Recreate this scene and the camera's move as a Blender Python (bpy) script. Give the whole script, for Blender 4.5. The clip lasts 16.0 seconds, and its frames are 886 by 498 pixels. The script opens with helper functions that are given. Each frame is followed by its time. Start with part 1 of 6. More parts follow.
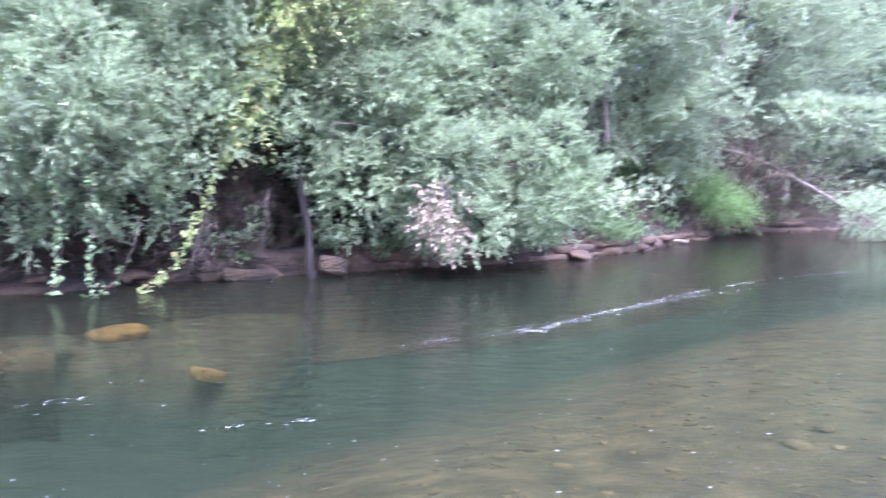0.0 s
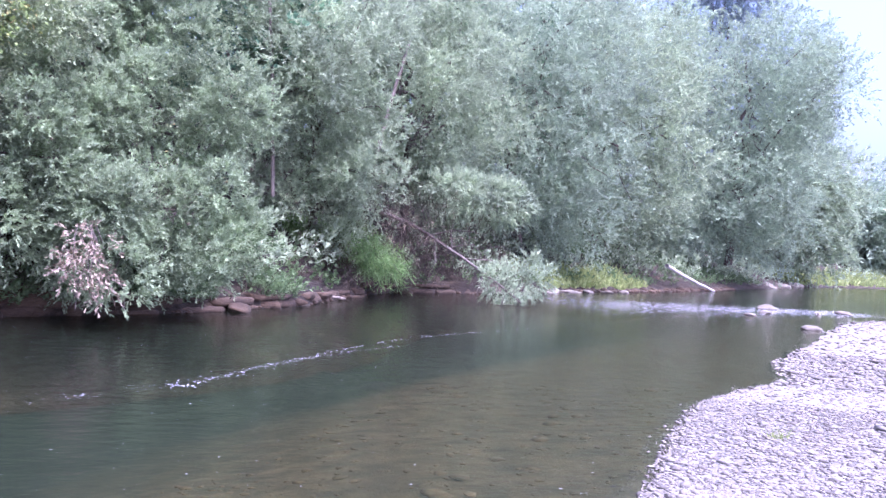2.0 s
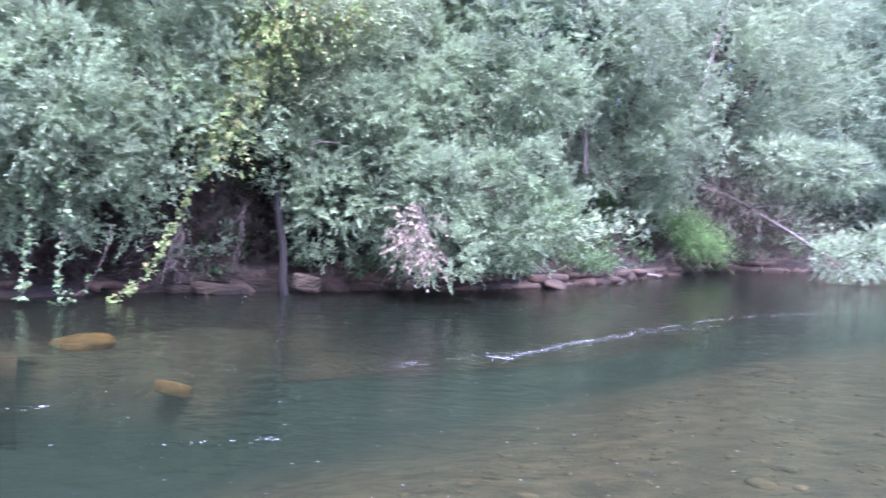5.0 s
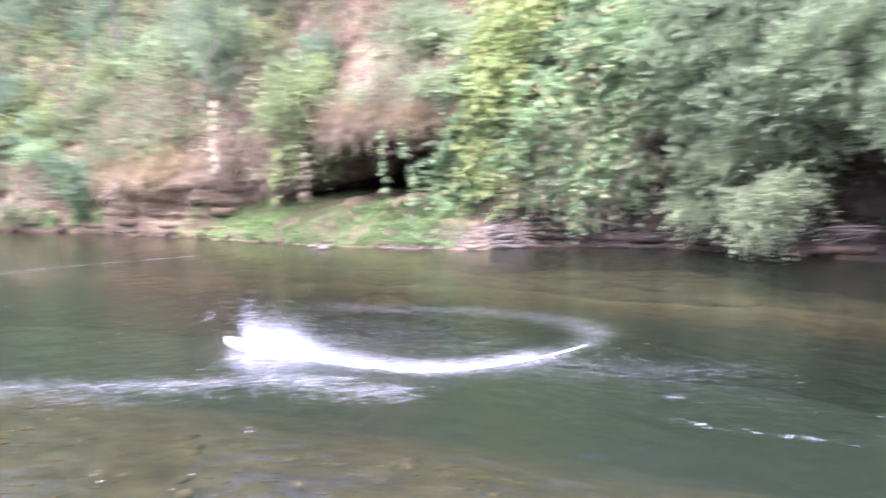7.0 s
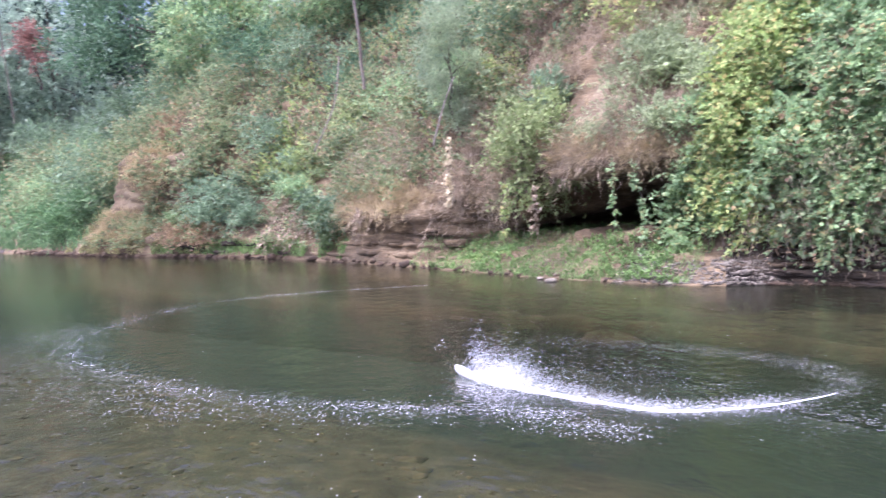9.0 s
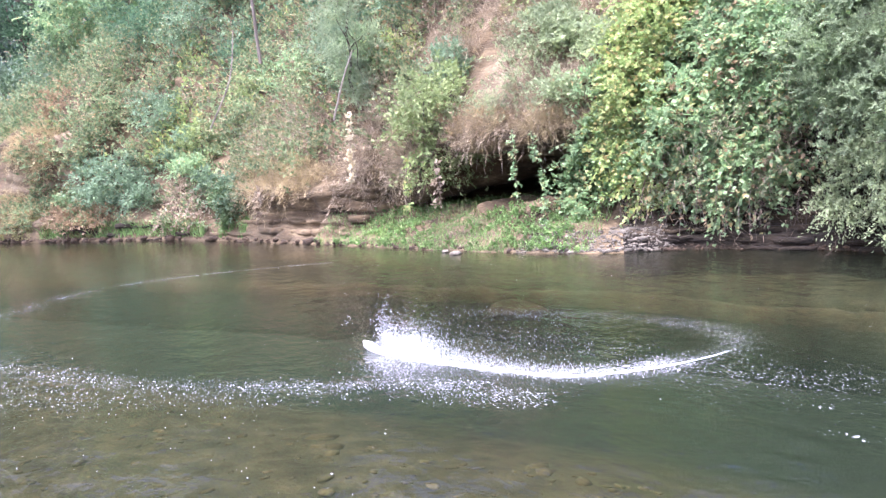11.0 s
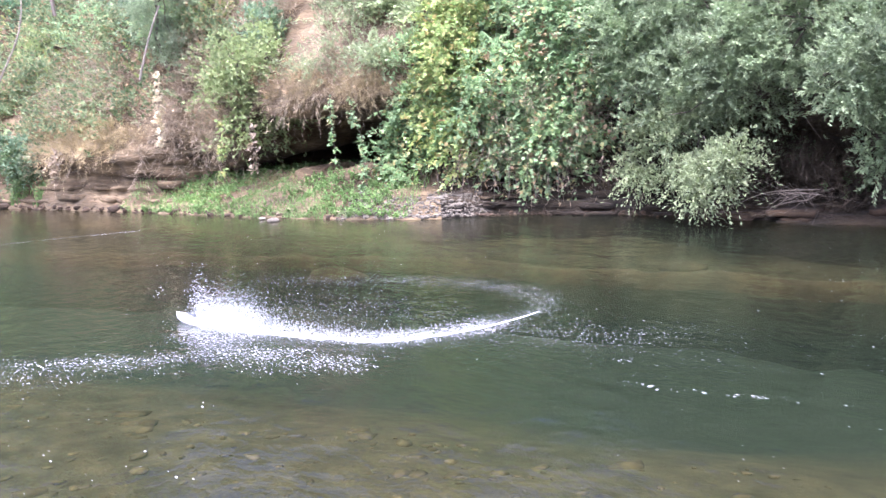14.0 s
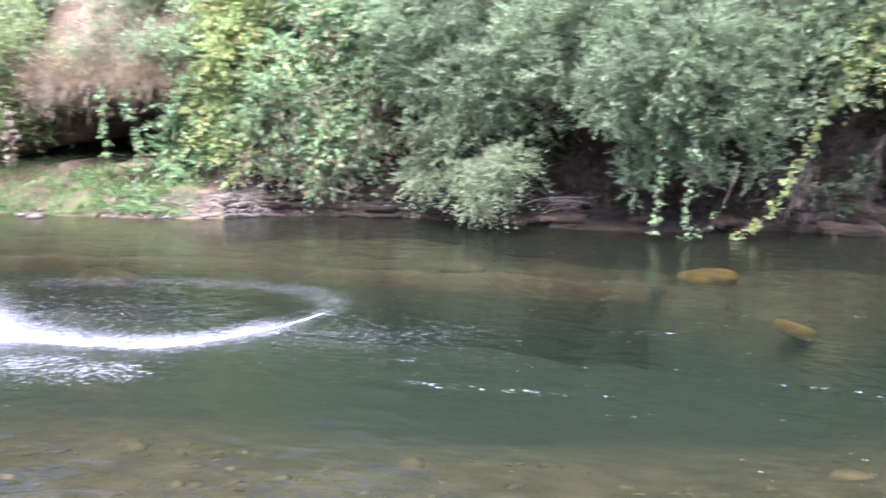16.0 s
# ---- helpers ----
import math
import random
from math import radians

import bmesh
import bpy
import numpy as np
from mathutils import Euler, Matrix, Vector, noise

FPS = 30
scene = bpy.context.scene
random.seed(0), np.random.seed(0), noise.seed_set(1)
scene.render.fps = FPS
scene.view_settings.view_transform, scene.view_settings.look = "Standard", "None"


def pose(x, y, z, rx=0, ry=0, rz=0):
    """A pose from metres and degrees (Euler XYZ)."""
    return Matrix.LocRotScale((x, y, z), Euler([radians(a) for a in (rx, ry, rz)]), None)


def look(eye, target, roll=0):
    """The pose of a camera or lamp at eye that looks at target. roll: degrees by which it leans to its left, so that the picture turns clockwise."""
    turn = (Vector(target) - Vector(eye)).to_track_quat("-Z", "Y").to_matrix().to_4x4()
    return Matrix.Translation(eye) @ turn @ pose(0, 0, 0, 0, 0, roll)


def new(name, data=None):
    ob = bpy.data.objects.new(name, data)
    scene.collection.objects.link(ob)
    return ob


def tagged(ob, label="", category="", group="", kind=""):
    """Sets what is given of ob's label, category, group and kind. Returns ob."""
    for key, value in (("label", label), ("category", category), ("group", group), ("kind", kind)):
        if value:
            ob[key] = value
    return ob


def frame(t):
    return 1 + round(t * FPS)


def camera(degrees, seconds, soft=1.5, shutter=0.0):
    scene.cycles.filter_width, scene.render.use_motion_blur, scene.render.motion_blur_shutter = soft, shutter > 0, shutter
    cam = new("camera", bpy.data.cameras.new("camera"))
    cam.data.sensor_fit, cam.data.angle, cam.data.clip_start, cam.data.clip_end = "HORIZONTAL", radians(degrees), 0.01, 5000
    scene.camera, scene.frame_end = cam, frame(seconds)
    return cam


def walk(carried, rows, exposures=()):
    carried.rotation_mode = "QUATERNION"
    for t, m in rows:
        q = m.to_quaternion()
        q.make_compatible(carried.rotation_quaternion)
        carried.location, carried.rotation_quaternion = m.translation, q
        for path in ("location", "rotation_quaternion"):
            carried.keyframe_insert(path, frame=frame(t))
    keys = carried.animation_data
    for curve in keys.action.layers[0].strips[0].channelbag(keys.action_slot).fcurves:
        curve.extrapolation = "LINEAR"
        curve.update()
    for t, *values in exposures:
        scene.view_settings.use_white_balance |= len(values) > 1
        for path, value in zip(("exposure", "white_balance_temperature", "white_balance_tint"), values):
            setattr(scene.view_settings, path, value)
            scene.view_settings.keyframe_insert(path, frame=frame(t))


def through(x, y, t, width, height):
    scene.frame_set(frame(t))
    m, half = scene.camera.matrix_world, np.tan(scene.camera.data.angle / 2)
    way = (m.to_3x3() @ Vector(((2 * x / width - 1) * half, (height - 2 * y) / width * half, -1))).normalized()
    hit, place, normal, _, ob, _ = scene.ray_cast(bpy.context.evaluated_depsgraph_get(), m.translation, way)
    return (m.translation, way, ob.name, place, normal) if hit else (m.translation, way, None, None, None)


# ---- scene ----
cam = camera(55.7, 16.0, soft=1.35, shutter=0.34)
PATH = [
    (0.0, pose(0, 0, 1.8, 85.17, -0.11, 0.01)),
    (0.2, pose(0, 0, 1.8, 85.80, -0.50, -4.75)),
    (0.5, pose(0, 0, 1.8, 86.80, -1.08, -9.92)),
    (1.0, pose(0, 0, 1.8, 88.14, -2.03, -16.21)),
    (1.5, pose(0, 0, 1.8, 89.26, -3.36, -20.74)),
    (2.0, pose(0, 0, 1.8, 89.72, -4.19, -22.71)),
    (2.5, pose(0, 0, 1.8, 89.56, -4.62, -23.39)),
    (3.0, pose(0, 0, 1.8, 89.27, -4.47, -22.81)),
    (3.2, pose(0, 0, 1.8, 89.16, -4.47, -22.32)),
    (5.3, pose(0, 0, 1.8, 86.65, -2.50, 3.68)),
    (5.5, pose(0, 0, 1.8, 86.47, -2.21, 7.31)),
    (5.8, pose(0, 0, 1.8, 86.00, -1.63, 13.20)),
    (6.0, pose(0, 0, 1.8, 85.61, -1.25, 16.51)),
    (6.2, pose(0, 0, 1.8, 85.36, -1.10, 19.67)),
    (6.3, pose(0, 0, 1.8, 85.25, -0.90, 22.10)),
    (6.4, pose(0, 0, 1.8, 85.00, -0.60, 26.10)),
    (6.5, pose(0, 0, 1.8, 84.70, -0.22, 31.58)),
    (6.6, pose(0, 0, 1.8, 84.45, 0.05, 37.20)),
    (6.7, pose(0, 0, 1.8, 84.26, 0.50, 42.50)),
    (6.8, pose(0, 0, 1.8, 84.11, 0.92, 47.50)),
    (6.9, pose(0, 0, 1.8, 84.00, 1.40, 52.15)),
    (7.0, pose(0, 0, 1.8, 83.94, 1.98, 56.96)),
    (7.5, pose(0, 0, 1.8, 84.64, 3.35, 78.21)),
    (7.7, pose(0, 0, 1.8, 84.93, 3.32, 82.30)),
    (8.0, pose(0, 0, 1.8, 85.19, 3.22, 84.68)),
    (8.5, pose(0, 0, 1.8, 86.04, 2.43, 80.56)),
    (9.0, pose(0, 0, 1.8, 86.74, 2.20, 72.49)),
    (9.5, pose(0, 0, 1.8, 87.17, 2.31, 68.43)),
    (10.0, pose(0, 0, 1.8, 86.84, 2.73, 66.59)),
    (10.2, pose(0, 0, 1.8, 86.40, 2.90, 66.20)),
    (12.3, pose(0, 0, 1.8, 83.12, 3.92, 65.70)),
    (12.5, pose(0, 0, 1.8, 83.15, 3.89, 65.16)),
    (13.0, pose(0, 0, 1.8, 82.91, 3.26, 62.20)),
    (13.5, pose(0, 0, 1.8, 82.33, 2.90, 57.24)),
    (14.0, pose(0, 0, 1.8, 81.74, 2.61, 53.59)),
    (14.5, pose(0, 0, 1.8, 81.34, 2.50, 52.54)),
    (15.0, pose(0, 0, 1.8, 81.26, 1.93, 52.26)),
    (15.5, pose(0, 0, 1.8, 81.35, 1.21, 49.86)),
    (16.0, pose(0, 0, 1.8, 81.51, 0.00, 39.21)),
]
walk(cam, PATH, [(0.0, 2.84, 4910, 36), (2.5, 2.1, 5010, 46), (5.5, 2.58, 4800, 39), (6.5, 2.53, 5120, 38), (7.2, 2.42, 5440, 33), (8.0, 2.0, 5120, 38), (8.5, 1.76, 5200, 35),
                 (9.0, 1.82, 5380, 31), (10.0, 2.26, 5480, 28), (12.5, 2.25, 5530, 25), (16.0, 2.4, 5340, 27)])

# ---- sky and sun: bright hazy daylight ----
SUN_EL, SUN_AZ = radians(68), radians(160)      # azimuth clockwise from +y
world = bpy.data.worlds.new("world")
scene.world = world
world.use_nodes = True
wn = world.node_tree
sky = wn.nodes.new("ShaderNodeTexSky")
sky.sky_type, sky.sun_disc = "NISHITA", False
sky.sun_elevation, sky.sun_rotation = SUN_EL, SUN_AZ
sky.air_density, sky.dust_density, sky.ozone_density = 0.8, 8.0, 1.0
wn.nodes["Background"].inputs["Strength"].default_value = 0.15
wn.links.new(sky.outputs[0], wn.nodes["Background"].inputs["Color"])
sun = new("sun", bpy.data.lights.new("sun", "SUN"))
sun.data.energy, sun.data.angle, sun.data.color = 1.5, radians(30), (1.0, 0.98, 0.95)
sun.matrix_world = look((math.sin(SUN_AZ) * math.cos(SUN_EL) * 50, math.cos(SUN_AZ) * math.cos(SUN_EL) * 50, math.sin(SUN_EL) * 50), (0, 0, 0))

rng = np.random.default_rng(7)


# ---- materials ----
def nodes_of(name):
    m = bpy.data.materials.new(name)
    m.use_nodes = True
    nt = m.node_tree
    for n in list(nt.nodes):
        nt.nodes.remove(n)
    out = nt.nodes.new("ShaderNodeOutputMaterial")
    return m, nt, out


def add(nt, kind, **values):
    n = nt.nodes.new(kind)
    for k, v in values.items():
        n.inputs[k.replace("_", " ")].default_value = v
    return n


def ramp(nt, source, stops):
    r = nt.nodes.new("ShaderNodeValToRGB")
    e = r.color_ramp.elements
    while len(e) < len(stops):
        e.new(0.5)
    for el, (p, c) in zip(e, stops):
        el.position, el.color = p, (*c, 1)
    nt.links.new(source, r.inputs[0])
    return r.outputs[0]


def mixed(nt, fac, a, b, blend="MIX"):
    m = nt.nodes.new("ShaderNodeMix")
    m.data_type, m.blend_type = "RGBA", blend
    if isinstance(fac, float):
        m.inputs[0].default_value = fac
    else:
        nt.links.new(fac, m.inputs[0])
    for s, v in ((6, a), (7, b)):
        if isinstance(v, tuple):
            m.inputs[s].default_value = (*v, 1)
        else:
            nt.links.new(v, m.inputs[s])
    return m.outputs[2]


def noise_tex(nt, scale, detail=4, stretch=(1, 1, 1), rough=0.55):
    tc = nt.nodes.new("ShaderNodeNewGeometry")
    mp = nt.nodes.new("ShaderNodeMapping")
    mp.inputs["Scale"].default_value = stretch
    nt.links.new(tc.outputs["Position"], mp.inputs[0])
    n = add(nt, "ShaderNodeTexNoise", Scale=scale, Detail=detail, Roughness=rough)
    nt.links.new(mp.outputs[0], n.inputs["Vector"])
    return n.outputs[0]


def bumped(nt, bsdf, height, strength, distance):
    b = add(nt, "ShaderNodeBump", Strength=strength, Distance=distance)
    nt.links.new(height, b.inputs["Height"])
    nt.links.new(b.outputs[0], bsdf.inputs["Normal"])


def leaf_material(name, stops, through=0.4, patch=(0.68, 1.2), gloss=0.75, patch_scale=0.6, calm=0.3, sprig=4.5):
    """Leaves: each leaf its own tone, broad paler and darker patches, light coming through."""
    m, nt, out = nodes_of(name)
    mean = [sum(c[k] for _, c in stops) / len(stops) for k in range(3)]
    stops = [(p, tuple(c[k] + (mean[k] - c[k]) * calm for k in range(3))) for p, c in stops]
    geo = nt.nodes.new("ShaderNodeNewGeometry")
    tone = ramp(nt, geo.outputs["Random Per Island"], stops)
    p = noise_tex(nt, patch_scale, 3)
    lo, hi = patch
    tone = mixed(nt, 1.0, tone, ramp(nt, p, [(0.3, (lo, lo, lo)), (0.7, (hi, hi, hi * 0.95))]), "MULTIPLY")
    # Sprig-sized light and dark painted in for shoots and the shaded gaps between.
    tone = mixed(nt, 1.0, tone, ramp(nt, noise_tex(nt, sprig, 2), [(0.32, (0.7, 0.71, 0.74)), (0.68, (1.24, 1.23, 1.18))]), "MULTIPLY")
    b = add(nt, "ShaderNodeBsdfPrincipled", Roughness=gloss)
    b.inputs["Specular IOR Level"].default_value = 0.18
    t = nt.nodes.new("ShaderNodeBsdfTranslucent")
    s = nt.nodes.new("ShaderNodeMixShader")
    s.inputs[0].default_value = through
    nt.links.new(tone, b.inputs["Base Color"])
    nt.links.new(tone, t.inputs["Color"])
    nt.links.new(b.outputs[0], s.inputs[1])
    nt.links.new(t.outputs[0], s.inputs[2])
    nt.links.new(s.outputs[0], out.inputs[0])
    return m


def earth_material(name, stops, scale, stretch=(1, 1, 1), bump=0.05, rough=0.95, island=False, fine=9.0):
    """Rock, soil, bark: two scales of tone and a relief."""
    m, nt, out = nodes_of(name)
    big = noise_tex(nt, scale, 6, stretch)
    small = noise_tex(nt, scale * fine, 5, stretch)
    tone = ramp(nt, big, stops)
    tone = mixed(nt, 1.0, tone, ramp(nt, small, [(0.25, (0.62, 0.62, 0.62)), (0.75, (1.3, 1.28, 1.25))]), "MULTIPLY")
    if island:
        geo = nt.nodes.new("ShaderNodeNewGeometry")
        tone = mixed(nt, 1.0, tone, ramp(nt, geo.outputs["Random Per Island"], [(0, (0.6, 0.58, 0.57)), (0.5, (1.0, 0.98, 0.95)), (1, (1.25, 1.25, 1.25))]), "MULTIPLY")
    b = add(nt, "ShaderNodeBsdfPrincipled", Roughness=rough)
    nt.links.new(tone, b.inputs["Base Color"])
    bumped(nt, b, small, 0.8, bump)
    nt.links.new(b.outputs[0], out.inputs[0])
    return m


def plain_material(name, colour, rough=0.5, metal=0.0):
    m, nt, out = nodes_of(name)
    b = add(nt, "ShaderNodeBsdfPrincipled", Roughness=rough, Metallic=metal)
    n = noise_tex(nt, 14, 4)
    tone = mixed(nt, 1.0, colour, ramp(nt, n, [(0.3, (0.85, 0.85, 0.85)), (0.7, (1.1, 1.1, 1.1))]), "MULTIPLY")
    nt.links.new(tone, b.inputs["Base Color"])
    nt.links.new(b.outputs[0], out.inputs[0])
    return m


def water_material():
    """Clear, slightly turbid river water with wind ripples: a gloss over a view of the bed."""
    m, nt, out = nodes_of("river_water")
    clear = nt.nodes.new("ShaderNodeBsdfTransparent")
    clear.inputs[0].default_value = (0.8, 0.82, 0.66, 1)
    silt = nt.nodes.new("ShaderNodeBsdfDiffuse")
    silt.inputs[0].default_value = (0.014, 0.018, 0.012, 1)
    body = nt.nodes.new("ShaderNodeMixShader")
    body.inputs[0].default_value = 0.41
    nt.links.new(clear.outputs[0], body.inputs[1])
    nt.links.new(silt.outputs[0], body.inputs[2])
    gloss = add(nt, "ShaderNodeBsdfGlossy", Roughness=0.05)
    fres = add(nt, "ShaderNodeFresnel", IOR=1.23)
    rip = noise_tex(nt, 2.6, 3, (1.0, 1.5, 1.0))
    fine = noise_tex(nt, 9.0, 3, (1.0, 1.5, 1.0))
    b1 = add(nt, "ShaderNodeBump", Strength=0.6, Distance=0.034)
    b2 = add(nt, "ShaderNodeBump", Strength=0.5, Distance=0.005)
    nt.links.new(rip, b1.inputs["Height"])
    nt.links.new(fine, b2.inputs["Height"])
    nt.links.new(b1.outputs[0], b2.inputs["Normal"])
    for n in (gloss, fres):
        nt.links.new(b2.outputs[0], n.inputs["Normal"])
    mix = nt.nodes.new("ShaderNodeMixShader")
    nt.links.new(fres.outputs[0], mix.inputs[0])
    nt.links.new(body.outputs[0], mix.inputs[1])
    nt.links.new(gloss.outputs[0], mix.inputs[2])
    nt.links.new(mix.outputs[0], out.inputs[0])
    return m


WATER = water_material()
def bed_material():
    """Olive cobbly bed; dark green painted in with depth for light the water absorbs."""
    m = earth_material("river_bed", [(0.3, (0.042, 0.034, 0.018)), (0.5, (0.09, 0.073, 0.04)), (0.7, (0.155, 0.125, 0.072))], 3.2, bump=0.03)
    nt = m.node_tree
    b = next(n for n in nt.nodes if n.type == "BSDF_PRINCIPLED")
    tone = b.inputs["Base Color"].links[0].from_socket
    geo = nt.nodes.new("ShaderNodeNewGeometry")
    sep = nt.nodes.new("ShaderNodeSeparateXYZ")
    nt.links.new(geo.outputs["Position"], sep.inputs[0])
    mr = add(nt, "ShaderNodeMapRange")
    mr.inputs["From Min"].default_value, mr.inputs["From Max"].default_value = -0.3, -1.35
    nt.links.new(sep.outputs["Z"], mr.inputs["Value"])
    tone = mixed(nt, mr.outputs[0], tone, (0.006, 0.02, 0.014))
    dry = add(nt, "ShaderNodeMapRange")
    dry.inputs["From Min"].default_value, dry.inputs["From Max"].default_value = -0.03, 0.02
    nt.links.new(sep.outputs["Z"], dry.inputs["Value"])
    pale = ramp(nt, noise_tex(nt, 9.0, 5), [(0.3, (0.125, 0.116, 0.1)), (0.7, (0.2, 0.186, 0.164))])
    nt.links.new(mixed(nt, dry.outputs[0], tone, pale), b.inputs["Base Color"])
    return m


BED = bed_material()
COBBLE = earth_material("pale_cobble", [(0.3, (0.115, 0.108, 0.093)), (0.7, (0.215, 0.2, 0.174))], 5.0, bump=0.004, island=True)
COBBLE_BROWN = earth_material("grey_brown_cobble", [(0.3, (0.07, 0.063, 0.05)), (0.7, (0.17, 0.153, 0.125))], 3.0, bump=0.01, island=True)
BED_STONE = earth_material("algae_stone", [(0.3, (0.08, 0.063, 0.034)), (0.7, (0.2, 0.155, 0.09))], 4.0, bump=0.006, island=True)
LIP_STONE = earth_material("ochre_lip", [(0.3, (0.06, 0.045, 0.025)), (0.7, (0.15, 0.112, 0.062))], 2.0, bump=0.02)
OCHRE_STONE = earth_material("ochre_stone", [(0.3, (0.14, 0.085, 0.025)), (0.7, (0.38, 0.235, 0.07))], 4.0, bump=0.01)
# Near-black earth: shade under the overhanging willows is put into its colour.
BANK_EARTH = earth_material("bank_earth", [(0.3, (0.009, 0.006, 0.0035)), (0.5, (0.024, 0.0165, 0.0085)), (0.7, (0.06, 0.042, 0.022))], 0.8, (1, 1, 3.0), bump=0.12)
SANDSTONE = earth_material("sandstone", [(0.3, (0.045, 0.033, 0.018)), (0.5, (0.11, 0.08, 0.044)), (0.72, (0.24, 0.18, 0.105))], 0.7, (1, 1, 4.0), bump=0.08)
ROCK = earth_material("grey_rock", [(0.3, (0.1, 0.09, 0.085)), (0.7, (0.27, 0.25, 0.24))], 1.4, (1, 1, 2.0), bump=0.05)
BROWN_ROCK = earth_material("brown_rock", [(0.3, (0.022, 0.014, 0.008)), (0.7, (0.088, 0.058, 0.034))], 1.6, (1, 1, 2.5), bump=0.04)
TAN_ROCK = earth_material("tan_sandstone", [(0.3, (0.07, 0.052, 0.032)), (0.5, (0.15, 0.114, 0.07)), (0.7, (0.24, 0.195, 0.125))], 0.9, (1, 1, 3.5), bump=0.06)
SLAB = earth_material("grey_brown_slab", [(0.32, (0.07, 0.062, 0.05)), (0.5, (0.19, 0.175, 0.15)), (0.68, (0.36, 0.34, 0.3))], 0.5, (1, 1, 2.2), bump=0.25)
BARK = earth_material("bark", [(0.3, (0.05, 0.04, 0.032)), (0.7, (0.16, 0.13, 0.11))], 4.0, (2, 2, 0.4), bump=0.02)
PALE_BARK = earth_material("pale_bark", [(0.3, (0.09, 0.075, 0.062)), (0.7, (0.22, 0.19, 0.16))], 4.0, (2, 2, 0.4), bump=0.01)
DEAD_WOOD = earth_material("bleached_wood", [(0.3, (0.3, 0.27, 0.25)), (0.7, (0.6, 0.56, 0.53))], 5.0, (1, 1, 1), bump=0.01)
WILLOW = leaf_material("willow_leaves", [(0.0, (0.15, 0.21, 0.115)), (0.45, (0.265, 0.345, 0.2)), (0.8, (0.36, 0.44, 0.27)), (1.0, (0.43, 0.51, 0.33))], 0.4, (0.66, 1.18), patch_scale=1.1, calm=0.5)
# Pale, greyed alder green: the haze of distance is mixed into the leaf tones.
ALDER_FAR = leaf_material("hazy_alder_leaves", sprig=1.3, stops=[(0.0, (0.235, 0.31, 0.215)), (0.5, (0.305, 0.385, 0.27)), (1.0, (0.385, 0.46, 0.33))], through=0.45, patch=(0.75, 1.2), patch_scale=0.25)
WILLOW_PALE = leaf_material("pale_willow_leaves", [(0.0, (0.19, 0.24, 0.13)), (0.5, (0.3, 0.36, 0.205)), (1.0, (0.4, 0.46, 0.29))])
# Paler than WILLOW, with haze over the far bank painted into the leaves.
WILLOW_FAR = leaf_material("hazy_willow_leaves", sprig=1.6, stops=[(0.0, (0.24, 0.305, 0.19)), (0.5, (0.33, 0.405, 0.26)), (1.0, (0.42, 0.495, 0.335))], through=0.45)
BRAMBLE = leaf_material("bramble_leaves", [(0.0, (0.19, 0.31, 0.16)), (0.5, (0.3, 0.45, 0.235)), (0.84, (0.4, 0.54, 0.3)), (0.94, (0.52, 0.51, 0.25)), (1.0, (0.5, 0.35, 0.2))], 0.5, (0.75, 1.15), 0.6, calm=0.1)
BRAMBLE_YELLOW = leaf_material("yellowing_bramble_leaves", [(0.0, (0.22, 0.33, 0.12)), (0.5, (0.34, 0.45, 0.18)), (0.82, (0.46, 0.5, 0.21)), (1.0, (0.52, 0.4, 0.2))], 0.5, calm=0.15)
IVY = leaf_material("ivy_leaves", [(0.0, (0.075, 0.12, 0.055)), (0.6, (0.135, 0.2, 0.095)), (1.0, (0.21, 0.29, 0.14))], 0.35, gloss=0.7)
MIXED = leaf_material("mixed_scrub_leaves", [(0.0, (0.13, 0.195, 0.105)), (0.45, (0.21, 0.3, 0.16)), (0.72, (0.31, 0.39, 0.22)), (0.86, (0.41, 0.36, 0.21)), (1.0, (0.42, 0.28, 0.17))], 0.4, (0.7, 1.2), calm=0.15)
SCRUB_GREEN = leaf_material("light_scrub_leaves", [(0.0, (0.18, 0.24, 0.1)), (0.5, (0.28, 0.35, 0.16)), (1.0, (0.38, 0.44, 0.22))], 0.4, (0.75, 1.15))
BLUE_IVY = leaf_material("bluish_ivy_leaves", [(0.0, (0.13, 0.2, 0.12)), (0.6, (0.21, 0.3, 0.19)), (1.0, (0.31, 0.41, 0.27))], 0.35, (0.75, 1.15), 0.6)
# Blue-grey leaf colour stands for haze before the farthest tree.
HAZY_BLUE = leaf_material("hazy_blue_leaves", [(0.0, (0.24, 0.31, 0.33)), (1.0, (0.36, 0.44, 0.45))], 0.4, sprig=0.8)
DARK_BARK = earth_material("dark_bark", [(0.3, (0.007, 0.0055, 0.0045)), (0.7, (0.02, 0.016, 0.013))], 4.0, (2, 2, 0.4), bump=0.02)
# Needles lightened and blued to carry some distance haze.
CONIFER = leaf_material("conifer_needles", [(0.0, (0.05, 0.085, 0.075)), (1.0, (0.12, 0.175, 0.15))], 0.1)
# MAPLE lightened, with more light let through, to imitate haze on the hillside.
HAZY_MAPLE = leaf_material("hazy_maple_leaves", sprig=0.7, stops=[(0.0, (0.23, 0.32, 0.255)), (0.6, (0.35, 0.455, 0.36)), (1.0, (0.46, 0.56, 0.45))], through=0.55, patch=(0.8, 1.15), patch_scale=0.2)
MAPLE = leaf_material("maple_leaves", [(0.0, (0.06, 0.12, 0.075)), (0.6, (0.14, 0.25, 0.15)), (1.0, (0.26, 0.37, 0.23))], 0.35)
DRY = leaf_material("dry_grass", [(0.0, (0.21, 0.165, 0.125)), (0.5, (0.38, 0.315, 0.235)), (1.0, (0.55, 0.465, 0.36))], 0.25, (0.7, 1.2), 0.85)
